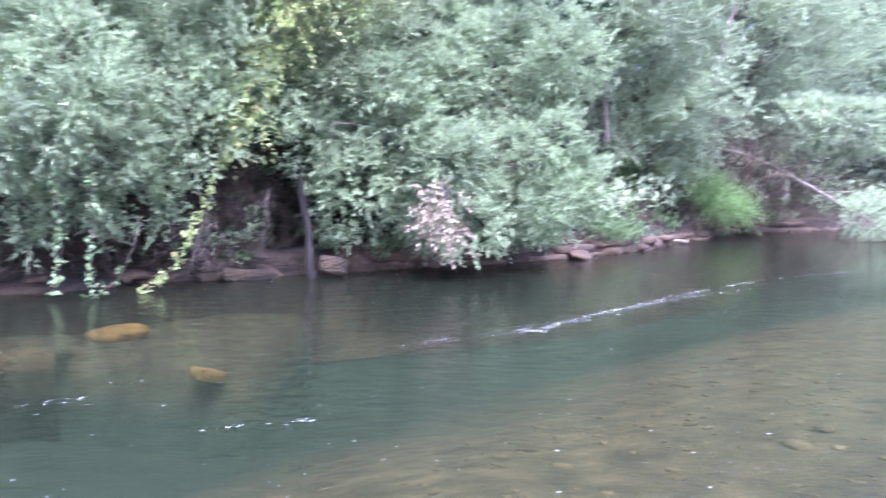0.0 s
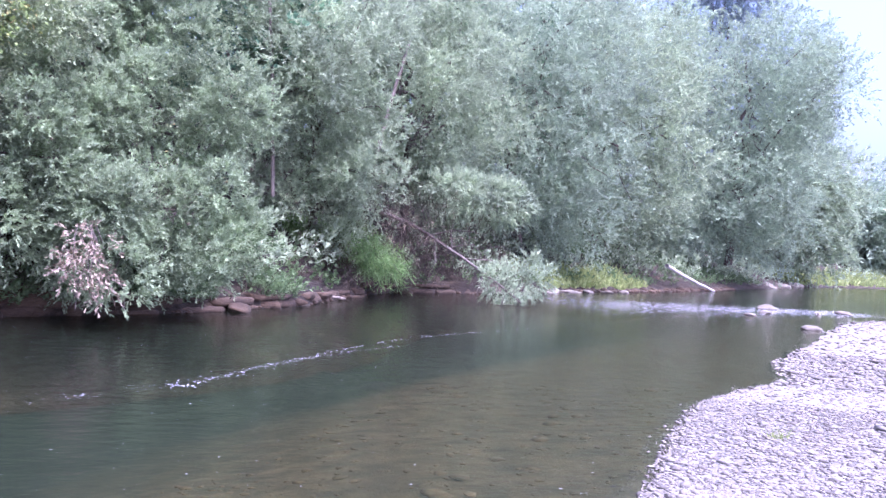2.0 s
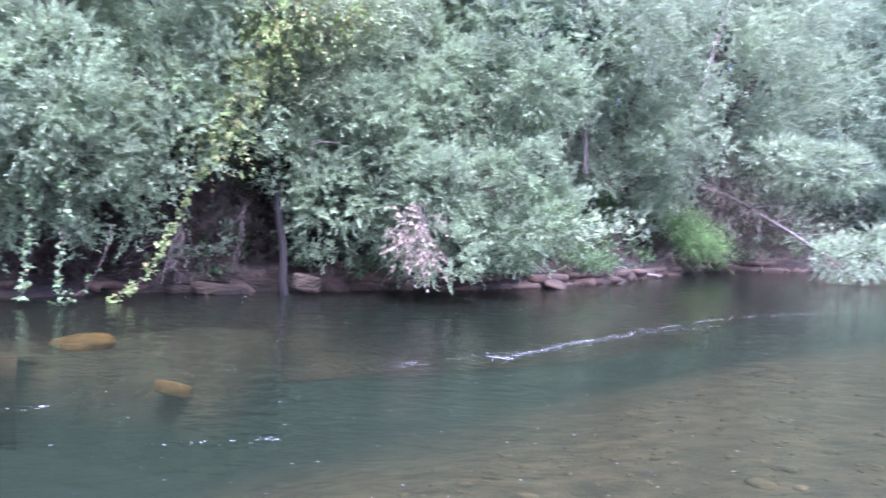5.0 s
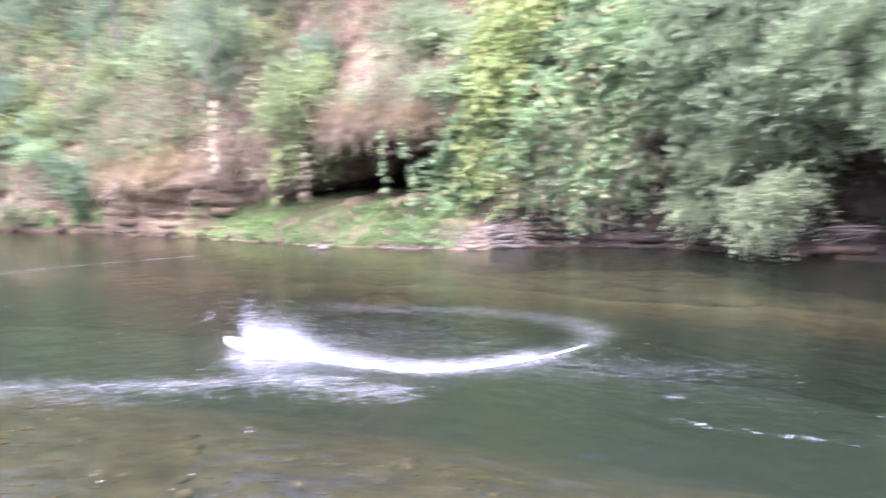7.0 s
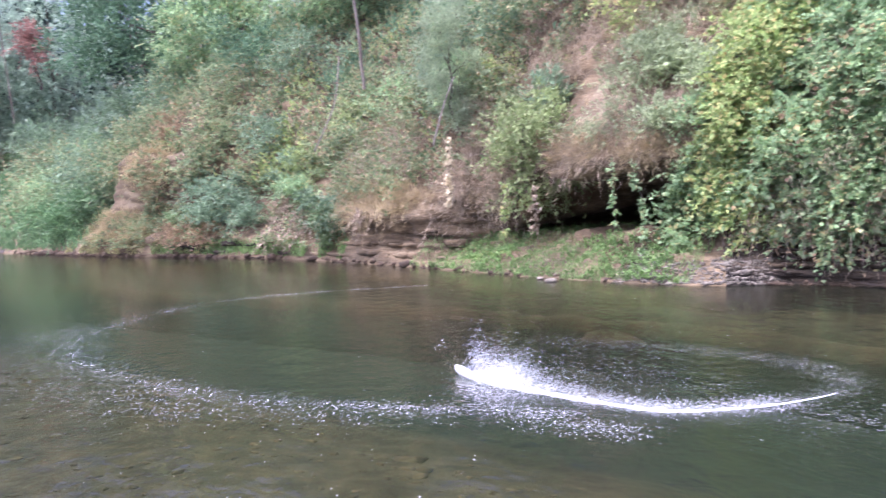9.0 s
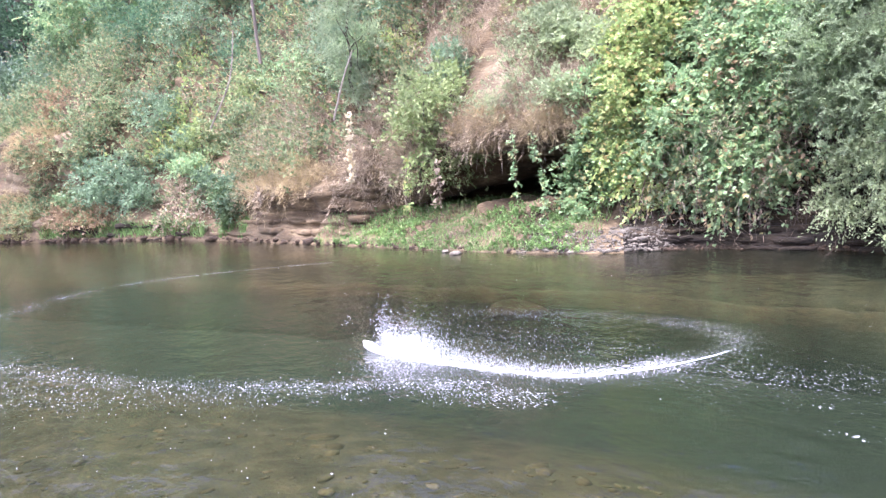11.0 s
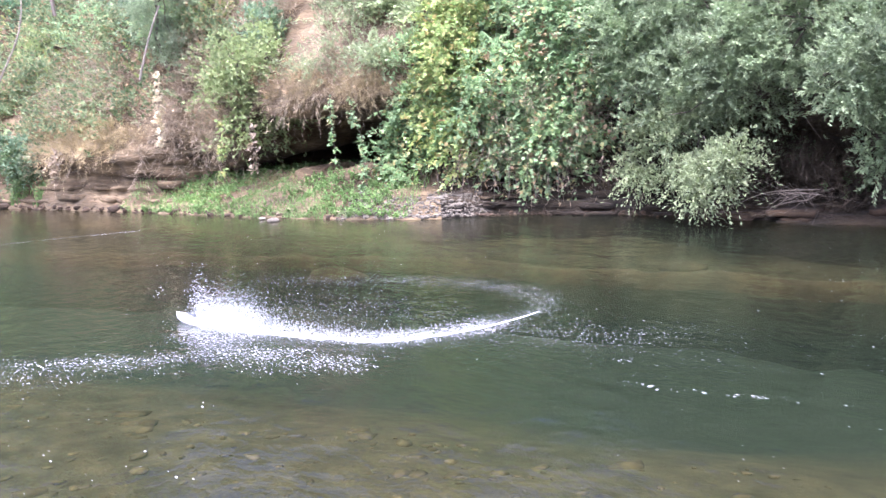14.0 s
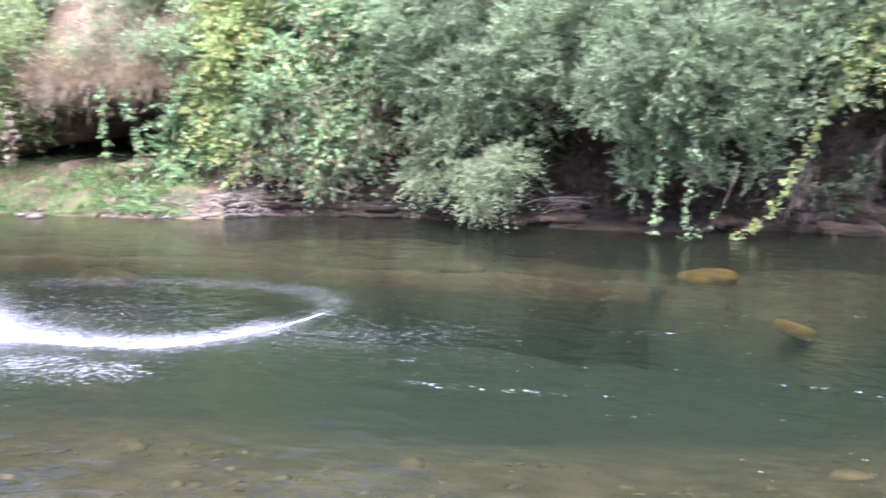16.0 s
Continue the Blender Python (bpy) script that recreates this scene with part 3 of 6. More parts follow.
# ---- the far bank: profiles of (distance from the shore, height) at bearings ----
PROFILES = [
    (125, (-1.8, -1.3), (0, 0), (1, .3), (3, .7), (5, 1.2), (8, 2), (12, 3), (20, 7), (40, 19), (120, 60)),
    (101, (-1.8, -1.3), (0, 0), (.6, .3), (2, .8), (4, 1.6), (6, 2.6), (9, 4.2), (14, 8), (35, 21), (120, 60)),
    (96.5, (-1.8, -1.3), (0, 0), (.4, .4), (1.0, 1.0), (2, 1.8), (3, 2.8), (5, 4.6), (9, 8), (22, 17), (90, 45)),
    (95, (-1.8, -1.3), (0, 0), (.1, .8), (.9, 1.4), (1.0, 2.6), (1.1, 4.0), (3, 5.4), (7, 8.5), (16, 14), (80, 24)),
    (91.4, (-1.8, -1.3), (0, 0), (.2, .7), (1.4, 1.4), (1.3, 2.4), (1.5, 4.0), (4, 5.6), (8, 9), (14, 13), (80, 24)),
    (89.8, (-1.8, -1.3), (0, 0), (.2, .7), (1.2, 1.4), (1.4, 2.3), (2.0, 3.4), (4, 5.4), (8, 9), (14, 13), (80, 24)),
    (85, (-1.8, -1.3), (0, 0), (.25, .6), (.8, 1.1), (1.4, 1.9), (2.4, 3.2), (4.5, 5.6), (8, 9), (13, 12), (80, 24)),
    (78, (-1.8, -1.3), (0, 0), (.4, .5), (.45, 1.0), (-.1, 1.4), (1.3, 2.4), (2.6, 4), (6, 8), (12, 12), (80, 24)),
    (75, (-1.8, -1.3), (0, 0), (.5, .45), (.6, .9), (.3, 1.35), (1.2, 2.3), (2.2, 3.8), (5, 7.5), (11, 12), (80, 24)),
    (73.2, (-1.8, -1.3), (0, 0), (.8, .35), (1.3, .7), (1.5, 1.1), (1.0, 1.6), (1.7, 2.7), (4.5, 7), (10, 11.5), (80, 24)),
    (72.6, (-1.8, -1.3), (0, 0), (.9, .4), (1.9, .78), (11, .86), (2.3, 2.1), (1.7, .95), (2.1, 3.3), (9, 11), (80, 24)),
    (71.6, (-1.8, -1.3), (0, 0), (.9, .4), (2.0, .8), (12, .9), (2.4, 2.1), (1.85, .95), (2.2, 3.4), (8, 9.8), (80, 24)),
    (70.6, (-1.8, -1.3), (0, 0), (.9, .4), (2.0, .8), (12, .9), (11.5, 1.9), (1.5, 1.1), (2.3, 3.5), (8, 9.5), (80, 24)),
    (69.6, (-1.8, -1.3), (0, 0), (.9, .4), (2.0, .85), (13, .9), (12, 1.8), (1.4, 2.3), (2.4, 3.7), (8, 9.3), (80, 24)),
    (59.0, (-1.8, -1.3), (0, 0), (.9, .4), (2.0, .85), (13, .9), (12, 1.8), (1.5, 2.5), (2.5, 3.8), (8, 9), (80, 23)),
    (57.6, (-1.8, -1.3), (0, 0), (.6, .35), (1.6, .7), (3.4, 1.0), (3.2, 1.7), (2.0, 2.3), (3, 3.8), (8, 8.5), (80, 22)),
    (55.5, (-1.8, -1.3), (0, 0), (.4, .25), (1.0, .5), (1.3, .8), (1.6, 1.3), (2.2, 2.0), (3.6, 3.4), (9, 8), (80, 22)),
    (48, (-1.8, -1.3), (0, 0), (.12, .32), (.35, .4), (.5, .75), (1.2, 1.2), (2.2, 2.0), (4, 3.4), (10, 8), (80, 36)),
    (40, (-1.8, -1.3), (0, 0), (.12, .3), (.4, .4), (.6, .7), (1.4, 1.2), (2.4, 2.0), (4, 3.2), (10, 7), (80, 36)),
    (33, (-1.8, -1.3), (0, 0), (.3, .12), (.9, .2), (2.6, .32), (2.7, .9), (1.6, 1.5), (3.2, 2.6), (10, 7.5), (80, 36)),
    (20, (-1.8, -1.3), (0, 0), (.4, .1), (1.0, .18), (2.8, .3), (2.9, .9), (1.6, 1.5), (3.2, 2.6), (10, 7.5), (80, 36)),
    (15, (-1.8, -1.3), (0, 0), (.1, .35), (.3, .5), (.35, 1.0), (.5, 1.6), (1.2, 2.4), (3, 3.8), (9, 8), (80, 36)),
    (12.2, (-1.8, -1.3), (0, 0), (.1, .35), (.3, .5), (.4, 1.0), (.5, 1.6), (1.2, 2.4), (3, 3.8), (9, 8), (80, 36)),
    (11.4, (-1.8, -1.3), (0, 0), (.1, .3), (.5, .4), (3.4, .5), (3.2, 1.8), (.7, 2.3), (2.6, 3.6), (9, 8), (80, 36)),
    (6.6, (-1.8, -1.3), (0, 0), (.1, .3), (.5, .4), (3.4, .5), (3.2, 1.7), (.9, 2.2), (2.6, 3.4), (9, 8), (80, 36)),
    (5.6, (-1.8, -1.3), (0, 0), (.2, .3), (.6, .6), (1, 1.1), (1.6, 1.8), (2.6, 2.6), (4, 4), (10, 8), (80, 36)),
    (2, (-1.8, -1.3), (0, 0), (.2, .3), (.6, .6), (1, 1.1), (1.6, 1.8), (2.6, 2.6), (4, 4), (10, 8), (80, 36)),
    (-12, (-1.8, -1.3), (0, 0), (.3, .35), (.8, .5), (1.2, .9), (1.8, 1.5), (3, 2.4), (5, 3.8), (10, 7), (80, 34)),
    (-22, (-1.8, -1.3), (0, 0), (.2, .35), (.6, .5), (1.0, .8), (1.6, 1.3), (3, 2.2), (5, 3.4), (10, 6), (80, 32)),
    (-32, (-1.8, -1.3), (0, 0), (.6, .25), (1.2, .4), (2, .7), (3, 1.1), (5, 1.9), (8, 3), (14, 5), (80, 22)),
    (-60, (-4, -1.6), (0, 0), (1, .3), (2, .5), (3, .8), (5, 1.4), (8, 2.4), (12, 4), (20, 6), (120, 14)),
]
line = []
for a, b in zip(far_line[:-1], far_line[1:]):
    mid = (a + b) / 2
    step = 0.12 if -16 < mid[0] < -2 or -26 < mid[0] <= -16 else 0.25 if -46 < mid[0] < 14 else 1.2
    k = max(1, int(round(np.linalg.norm(b - a) / step)))
    line += [a + (b - a) * u for u in np.arange(k) / k]
line = np.array(line + [far_line[-1]])
tang = np.gradient(line, axis=0)
for _ in range(8):
    tang[1:-1] = (tang[:-2] + 2 * tang[1:-1] + tang[2:]) / 4
out2 = unit(np.column_stack([-tang[:, 1], tang[:, 0]]))
bearing = np.degrees(np.arctan2(-line[:, 0], line[:, 1]))
keys = np.array([p[0] for p in PROFILES][::-1], float)
prof = np.array([p[1:] for p in PROFILES][::-1], float)
ROWS = 74
share = np.array([0, 5, 12, 21, 30, 41, 50, 58, 66, 73]) / 73
vv = np.linspace(0, 1, ROWS)
BANK = np.zeros((len(line), ROWS, 3))
for i, (p, o, be) in enumerate(zip(line, out2, bearing)):
    pr = np.array([[np.interp(be, keys, prof[:, k, c]) for c in (0, 1)] for k in range(10)])
    w, z = np.interp(vv, share, pr[:, 0]), np.interp(vv, share, pr[:, 1])
    BANK[i] = np.column_stack([p[0] + o[0] * w, p[1] + o[1] * w, z])
wide = np.gradient(BANK, axis=1)
along = np.gradient(BANK, axis=0)
NORM = unit(np.cross(along, wide))
NORM *= np.where(NORM[..., 2:3] < -0.9, -1, 1)
lump = 0.16 * ripple_noise(BANK, 1.1, 5) + 0.07 * ripple_noise(BANK, 3.1, 2)
bend = BANK[..., 2] * 13 + 2.2 * ripple_noise(BANK, 0.45, 6) + 0.8 * ripple_noise(BANK, 1.9, 9)
layer = (0.08 * np.tanh(3 * np.sin(bend)) + 0.05 * np.tanh(3 * np.sin(bend * 2.37 + 1))) * (0.55 + 0.6 * ripple_noise(BANK * np.array([1, 1, 0.2]), 0.9, 4))
layer += 0.05 * ripple_noise(BANK, 6.0, 7)
steep = np.clip((BANK[..., 2] - 0.02) * 4, 0, 1)
strata = np.where(BANK[..., 2] < 5, layer * (1 - np.abs(NORM[..., 2])) * steep, 0)
BANK += NORM * (lump * np.clip((BANK[..., 2] + 0.3) * 1.2, 0.1, 1) + strata)[..., None]
ns = len(line)
ii, jj = np.meshgrid(np.arange(ns - 1), np.arange(ROWS - 1), indexing="ij")
bf = np.stack([ii * ROWS + jj, (ii + 1) * ROWS + jj, (ii + 1) * ROWS + jj + 1, ii * ROWS + jj + 1], -1).reshape(-1, 4)
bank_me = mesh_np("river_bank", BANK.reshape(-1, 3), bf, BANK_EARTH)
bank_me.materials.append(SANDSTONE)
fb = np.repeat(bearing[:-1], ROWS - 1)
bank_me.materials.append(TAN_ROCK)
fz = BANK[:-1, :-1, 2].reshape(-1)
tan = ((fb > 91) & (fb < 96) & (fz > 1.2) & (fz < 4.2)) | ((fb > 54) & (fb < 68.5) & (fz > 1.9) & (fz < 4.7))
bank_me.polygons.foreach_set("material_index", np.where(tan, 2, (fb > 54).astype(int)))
tagged(new("river_bank", bank_me), "steep sandstone and earth river bank with a dark hollow", "bank", kind="structure")


bank = bpy.data.objects["river_bank"]


def ledges(be0, be1, heights, material, seed, proud=0.1, thick=0.09, spans=(5, 16)):
    """Broken slabs of layered rock that jut from the bank."""
    q = np.random.default_rng(seed)
    cols = np.where((bearing > be0) & (bearing < be1))[0]
    for z0 in heights:
        k = 0
        while k < len(cols) - 4:
            span = int(q.integers(*spans))
            ids = cols[k:k + span]
            k += span + int(q.integers(-2, 4))
            if len(ids) < 4 or q.random() < 0.12:
                continue
            th = thick * q.uniform(0.6, 1.5)
            zz = z0 + q.normal() * 0.03
            base_w = np.array([np.dot(BANK[i, 8 + int(np.argmax(BANK[i, 8:60, 2] >= zz)), :2] - line[i], out2[i]) for i in ids])
            w = np.median(base_w) - proud * q.uniform(0.3, 1.5) + 0.035 * q.normal(size=len(ids))
            e = np.minimum(np.arange(len(ids)), np.arange(len(ids))[::-1])
            w = w + np.where(e == 0, 0.07, 0)
            dz = 0.012 * q.normal(size=len(ids))
            ring = []
            for (wo, zo) in ((0.03, 0.0), (-0.01, th * 0.35), (0.0, th * 0.85), (0.05, th), (0.8, th), (0.8, 0.0)):
                jit = 0.02 * q.normal(size=len(ids)) * (wo < 0.5)
                ring.append(np.column_stack([line[ids] + out2[ids] * (w + wo + jit)[:, None], zz + zo + dz]))
            ring = np.stack(ring, 1)
            n = len(ids)
            v = ring.reshape(-1, 3)
            f = [(a * 6 + b, (a + 1) * 6 + b, (a + 1) * 6 + (b + 1) % 6, a * 6 + (b + 1) % 6) for a in range(n - 1) for b in range(6)]
            caps = [(0, 1, 2, 5), (2, 3, 4, 5), ((n - 1) * 6 + 5, (n - 1) * 6 + 2, (n - 1) * 6 + 1, (n - 1) * 6), ((n - 1) * 6 + 5, (n - 1) * 6 + 4, (n - 1) * 6 + 3, (n - 1) * 6 + 2)]
            part("ledge", mesh_np("ledge", v, f + caps, material), bank)


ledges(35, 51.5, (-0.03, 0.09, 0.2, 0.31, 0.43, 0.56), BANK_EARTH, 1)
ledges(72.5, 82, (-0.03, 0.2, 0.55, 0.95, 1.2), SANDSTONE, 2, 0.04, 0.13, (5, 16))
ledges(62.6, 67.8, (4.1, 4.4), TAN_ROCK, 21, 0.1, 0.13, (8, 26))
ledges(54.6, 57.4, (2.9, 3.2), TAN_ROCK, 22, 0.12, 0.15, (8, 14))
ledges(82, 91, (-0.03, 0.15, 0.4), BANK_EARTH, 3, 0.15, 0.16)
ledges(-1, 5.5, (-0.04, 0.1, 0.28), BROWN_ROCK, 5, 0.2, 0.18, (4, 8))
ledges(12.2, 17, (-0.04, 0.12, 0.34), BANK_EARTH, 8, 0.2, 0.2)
ledges(-24, -1, (-0.05, 0.06, 0.18), BROWN_ROCK, 6, 0.15, 0.14, (4, 8))
ledges(17, 36, (-0.05, 0.05), BROWN_ROCK, 9, 0.15, 0.12, (4, 9))


def on_bank(n, be0, be1, z0, z1, r=None):
    """Random places, with the surface's outward ways, on the bank between two bearings and heights."""
    r = r or rng
    cols = np.where((bearing[:-1] > be0) & (bearing[:-1] < be1))[0]
    quad = BANK[cols][:, :-1]
    size = np.linalg.norm(np.cross(along[cols][:, :-1], wide[cols][:, :-1]), axis=-1)
    size = size * ((quad[..., 2] > z0) & (quad[..., 2] < z1))
    pick = r.choice(size.size, size=n, p=(size / size.sum()).ravel())
    ci, rj = cols[pick // (ROWS - 1)], pick % (ROWS - 1)
    u, v = r.random((n, 1)), r.random((n, 1))
    p = BANK[ci, rj] * (1 - u) * (1 - v) + BANK[ci + 1, rj] * u * (1 - v) + BANK[ci, rj + 1] * (1 - u) * v + BANK[ci + 1, rj + 1] * u * v
    return p, NORM[ci, rj]


# rock that stays bare: bearings and heights
BARE = [(91.8, 95.4, 1.9, 3.4), (71.5, 81.5, 0.05, 1.3), (61.2, 68.3, 3.35, 4.75), (54.6, 57.4, 2.8, 3.5), (58, 65.5, 0.9, 2.4), (38, 57, 0.0, 0.75)]


def clear_of_rock(p, chance=0.93):
    be = np.degrees(np.arctan2(-p[:, 0], p[:, 1]))
    keep = np.ones(len(p), bool)
    for a, b, lo, hi in BARE:
        keep &= ~((be > a) & (be < b) & (p[:, 2] > lo) & (p[:, 2] < hi) & (rng.random(len(p)) < chance))
    return keep


def cover(name, label, category, be, z, n, m, length, leaf, width, material, lift=0.0, gap=-0.6, scale=1.2, up=0.6, spread=0.9, droop=0.3, seed=0, oval=False):
    """A leafy cover that grows on the bank, with bare patches."""
    p, o = on_bank(int(n * 1.6), *be, *z)
    keep = (ripple_noise(p, scale, seed) > gap + 0.5 * rng.random(len(p))) & clear_of_rock(p) & (o[:, 2] > -0.3)
    if oval:
        az = np.degrees(np.arctan2(-p[:, 0], p[:, 1]))
        far = ((az - sum(be) / 2) / (be[1] - be[0])) ** 2 + ((p[:, 2] - sum(z) / 2) / (z[1] - z[0])) ** 2
        keep &= far < 0.25 * (1 + 0.5 * ripple_noise(p, 1.5, seed + 1))
    p, o = p[keep][:n], o[keep][:n]
    p = p + o * lift * rng.random((len(p), 1))
    ax = unit(o + np.array([0, 0, up]) + rng.normal(size=p.shape) * (1.0 if material in (DRY, STRAW, DARK_TWIG) else 0.45))
    v, f = sprays(p, ax, length * (0.35 + 1.3 * rng.random(len(p)) ** 2), m, leaf, width, spread, droop)
    return tagged(new(name, mesh_np(name, v, f, material)), label, category, kind="stuff")


# ---- trees and bushes ----
def leafy(name, label, category, lobes, base, shoots, m, length, leaf, width, material, bark=BARK, trunks=1, radius=0.14, gap=0.0, scale=1.6,
          up=0.5, spread=0.8, droop=0.2, group="", zmin=0.08, shell=0.45, limbs=14, boughs=10, bough=0.4):
    """A tree or bush: tapered trunk with limbs that reach into the crown, and a crown of leafy shoots."""
    lobes = np.asarray(lobes, float)
    base = np.asarray(base, float)
    tree = thing(name, label, category, group, tuple(base))
    order = rng.permutation(len(lobes))
    top = lobes[np.argmax(lobes[:, 2])]
    for k in range(trunks):
        head = top[:3] + rng.normal(size=3) * top[3:] * (0.15 + 0.4 * (k > 0))
        line_k = crooked(base + np.array([0.25 * k, 0.1 * k, 0]), head, 10, 0.025)
        v, f = tube(line_k, np.linspace(radius, radius * 0.2, 10), 8)
        part("trunk", mesh_np("trunk", v - base, f, bark, True), tree)
        for q in range(limbs // trunks):
            lb = lobes[order[(q + k * 3) % len(lobes)]]
            start = line_k[rng.integers(2, 8)]
            end = lb[:3] + unit(rng.normal(size=3)) * lb[3:] * 0.75
            if end[2] < 0.15:
                continue
            v, f = tube(crooked(start, end, 7, 0.05, -0.06), np.linspace(radius * 0.4, radius * 0.06, 7), 5)
            limb = part("limb", mesh_np("limb", v - base, f, bark, True), tree)
            if radius >= 0.1 and q % 3 == 0:
                fork = start + (end - start) * 0.6
                v, f = tube(crooked(fork, fork + unit(end - start + rng.normal(size=3) * np.linalg.norm(end - start)) * np.linalg.norm(end - start) * 0.45, 5, 0.05), np.linspace(radius * 0.12, radius * 0.03, 5), 4)
                part("twig", mesh_np("twig", v - base, f, bark, True), limb)
    lobes = clustered(lobes, boughs, bough, len(lobes))
    p, o = crown_points(lobes, shoots, gap, scale, zmin, shell)
    ax = unit(o + np.array([0, 0, up]) + rng.normal(size=p.shape) * 0.6)
    v, f = sprays(p, ax, length * (0.5 + rng.random(len(p))), m, leaf, width, spread, droop)
    v[:, 2] = np.maximum(v[:, 2], 0.02)
    part("crown", mesh_np("crown", v - base, f, material), tree)
    return tree


def ball_lobes(x, y, z0, z1, r, n, seed):
    """Lobes of a rounded tree between two heights."""
    q = np.random.default_rng(seed)
    out = []
    for i in range(n):
        u = (i + 0.5) / n
        th = i * 2.4 + q.random()
        rr = r * (0.35 + 0.75 * math.sin(math.pi * (0.12 + 0.76 * u))) * (0.45 + 0.3 * q.random())
        s = r * (0.36 + 0.2 * q.random())
        out.append((x + rr * math.cos(th), y + rr * math.sin(th), z0 + s * 0.7 + (z1 - z0 - s * 1.4) * u, s, s, s * 0.85))
    return out


leafy("willow_tree", "silver-green willow overhanging the water from the bank", "tree",
      [(-9.6, 12.8, 3.2, 1.9, 1.5, 1.8), (-7.6, 13.1, 3.6, 2.0, 1.5, 1.9), (-6.1, 13.3, 2.9, 1.5, 1.2, 1.5),
       (-5.2, 13.6, 1.6, 1.0, .8, .9), (-6.2, 12.9, 1.5, .45, .45, .8), (-4.3, 14.4, 3.2, 1.5, 1.2, 1.6), (-7, 14.2, 5.6, 3, 1.8, 1.8),
       (-4.5, 15.6, 5.6, 2, 1.6, 1.6), (-10.6, 14, 5, 2, 1.6, 1.6), (-7.2, 12.2, 3.0, 1.5, 1.0, 1.0), (-5.4, 12.7, 2.6, 1.0, .8, .9), (-8.4, 12.0, 2.6, 1.0, .8, .8), (-6.2, 12.2, 2.4, .8, .7, .6),
       (-9.4, 11.95, 2.3, .9, .6, .8), (-10.2, 12.1, 3.3, 1.0, .7, .9), (-10.9, 12.6, 4.4, 1.0, .8, 1.0)],
      (-7.2, 14.6, 1.2), 18500, 18, 0.26, 0.074, 0.036, WILLOW, trunks=3, radius=0.16, limbs=24, gap=0.5, scale=2.3)
leafy("willow_sapling", "pale low willow branch hanging over the water", "bush", [(-9.3, 11.8, 1.3, .6, .45, .42), (-8.3, 11.4, .95, .5, .4, .36), (-10.0, 12.1, 1.5, .55, .45, .5), (-8.7, 11.5, .7, .4, .35, .3), (-9.8, 11.8, .9, .45, .35, .35), (-10.4, 12.1, .75, .4, .3, .3), (-9.0, 11.9, 1.8, .6, .4, .4), (-7.9, 11.3, 1.15, .35, .3, .25)],
      (-8.8, 12.7, 0.5), 1050, 15, 0.4, 0.07, 0.034, WILLOW_PALE, radius=0.04, limbs=10, gap=0.6, boughs=4, bough=.5, shell=.9, droop=.55)
leafy("willow_bush", "rounded silver-green willow bush at the water's edge", "bush",
      [(-1.4, 15.9, 2.2, 1.4, 1.1, 1.6), (.2, 15.9, 1.5, 1.3, 1.0, 1.25), (1.6, 16.6, 1.9, 1.3, 1.1, 1.5), (-.6, 16.7, 3.6, 1.7, 1.2, 1.3),
       (1.2, 17.4, 4.3, 1.7, 1.3, 1.5), (-1.6, 17.8, 5.5, 1.7, 1.4, 1.4), (1.0, 18.8, 6.6, 1.7, 1.4, 1.7), (-2.8, 16.5, 5.0, 1.0, .8, 1.3), (-3.4, 15.9, 4.2, .8, .6, .9), (-3.4, 17.4, 6.4, 1.3, 1.0, 1.2)],
      (0.4, 17.8, 1.2), 17000, 18, 0.25, 0.074, 0.036, WILLOW, trunks=3, radius=0.12, limbs=20, gap=0.45, scale=2.3)
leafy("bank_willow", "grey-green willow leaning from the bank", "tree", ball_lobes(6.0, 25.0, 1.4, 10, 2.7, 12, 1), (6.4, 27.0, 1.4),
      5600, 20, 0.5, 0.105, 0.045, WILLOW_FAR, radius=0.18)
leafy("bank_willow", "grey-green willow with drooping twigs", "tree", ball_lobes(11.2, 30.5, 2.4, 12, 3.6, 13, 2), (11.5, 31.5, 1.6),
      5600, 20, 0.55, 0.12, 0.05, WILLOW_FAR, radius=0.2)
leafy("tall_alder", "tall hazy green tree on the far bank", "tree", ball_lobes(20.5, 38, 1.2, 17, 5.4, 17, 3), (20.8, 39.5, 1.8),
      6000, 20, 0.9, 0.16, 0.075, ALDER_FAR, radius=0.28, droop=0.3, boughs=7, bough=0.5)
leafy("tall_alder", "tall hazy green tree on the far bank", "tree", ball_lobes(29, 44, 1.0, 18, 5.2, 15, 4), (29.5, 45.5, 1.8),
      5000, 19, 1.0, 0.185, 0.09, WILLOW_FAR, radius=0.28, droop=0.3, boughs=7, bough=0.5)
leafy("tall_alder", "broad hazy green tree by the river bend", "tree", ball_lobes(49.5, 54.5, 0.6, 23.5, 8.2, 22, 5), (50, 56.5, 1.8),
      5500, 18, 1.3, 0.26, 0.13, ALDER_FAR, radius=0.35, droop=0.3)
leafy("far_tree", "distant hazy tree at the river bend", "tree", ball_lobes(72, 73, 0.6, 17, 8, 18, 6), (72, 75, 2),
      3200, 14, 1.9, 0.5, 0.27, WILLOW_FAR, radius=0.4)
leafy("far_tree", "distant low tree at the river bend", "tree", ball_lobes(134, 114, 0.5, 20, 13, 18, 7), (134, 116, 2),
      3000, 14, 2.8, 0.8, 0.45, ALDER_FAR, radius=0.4)


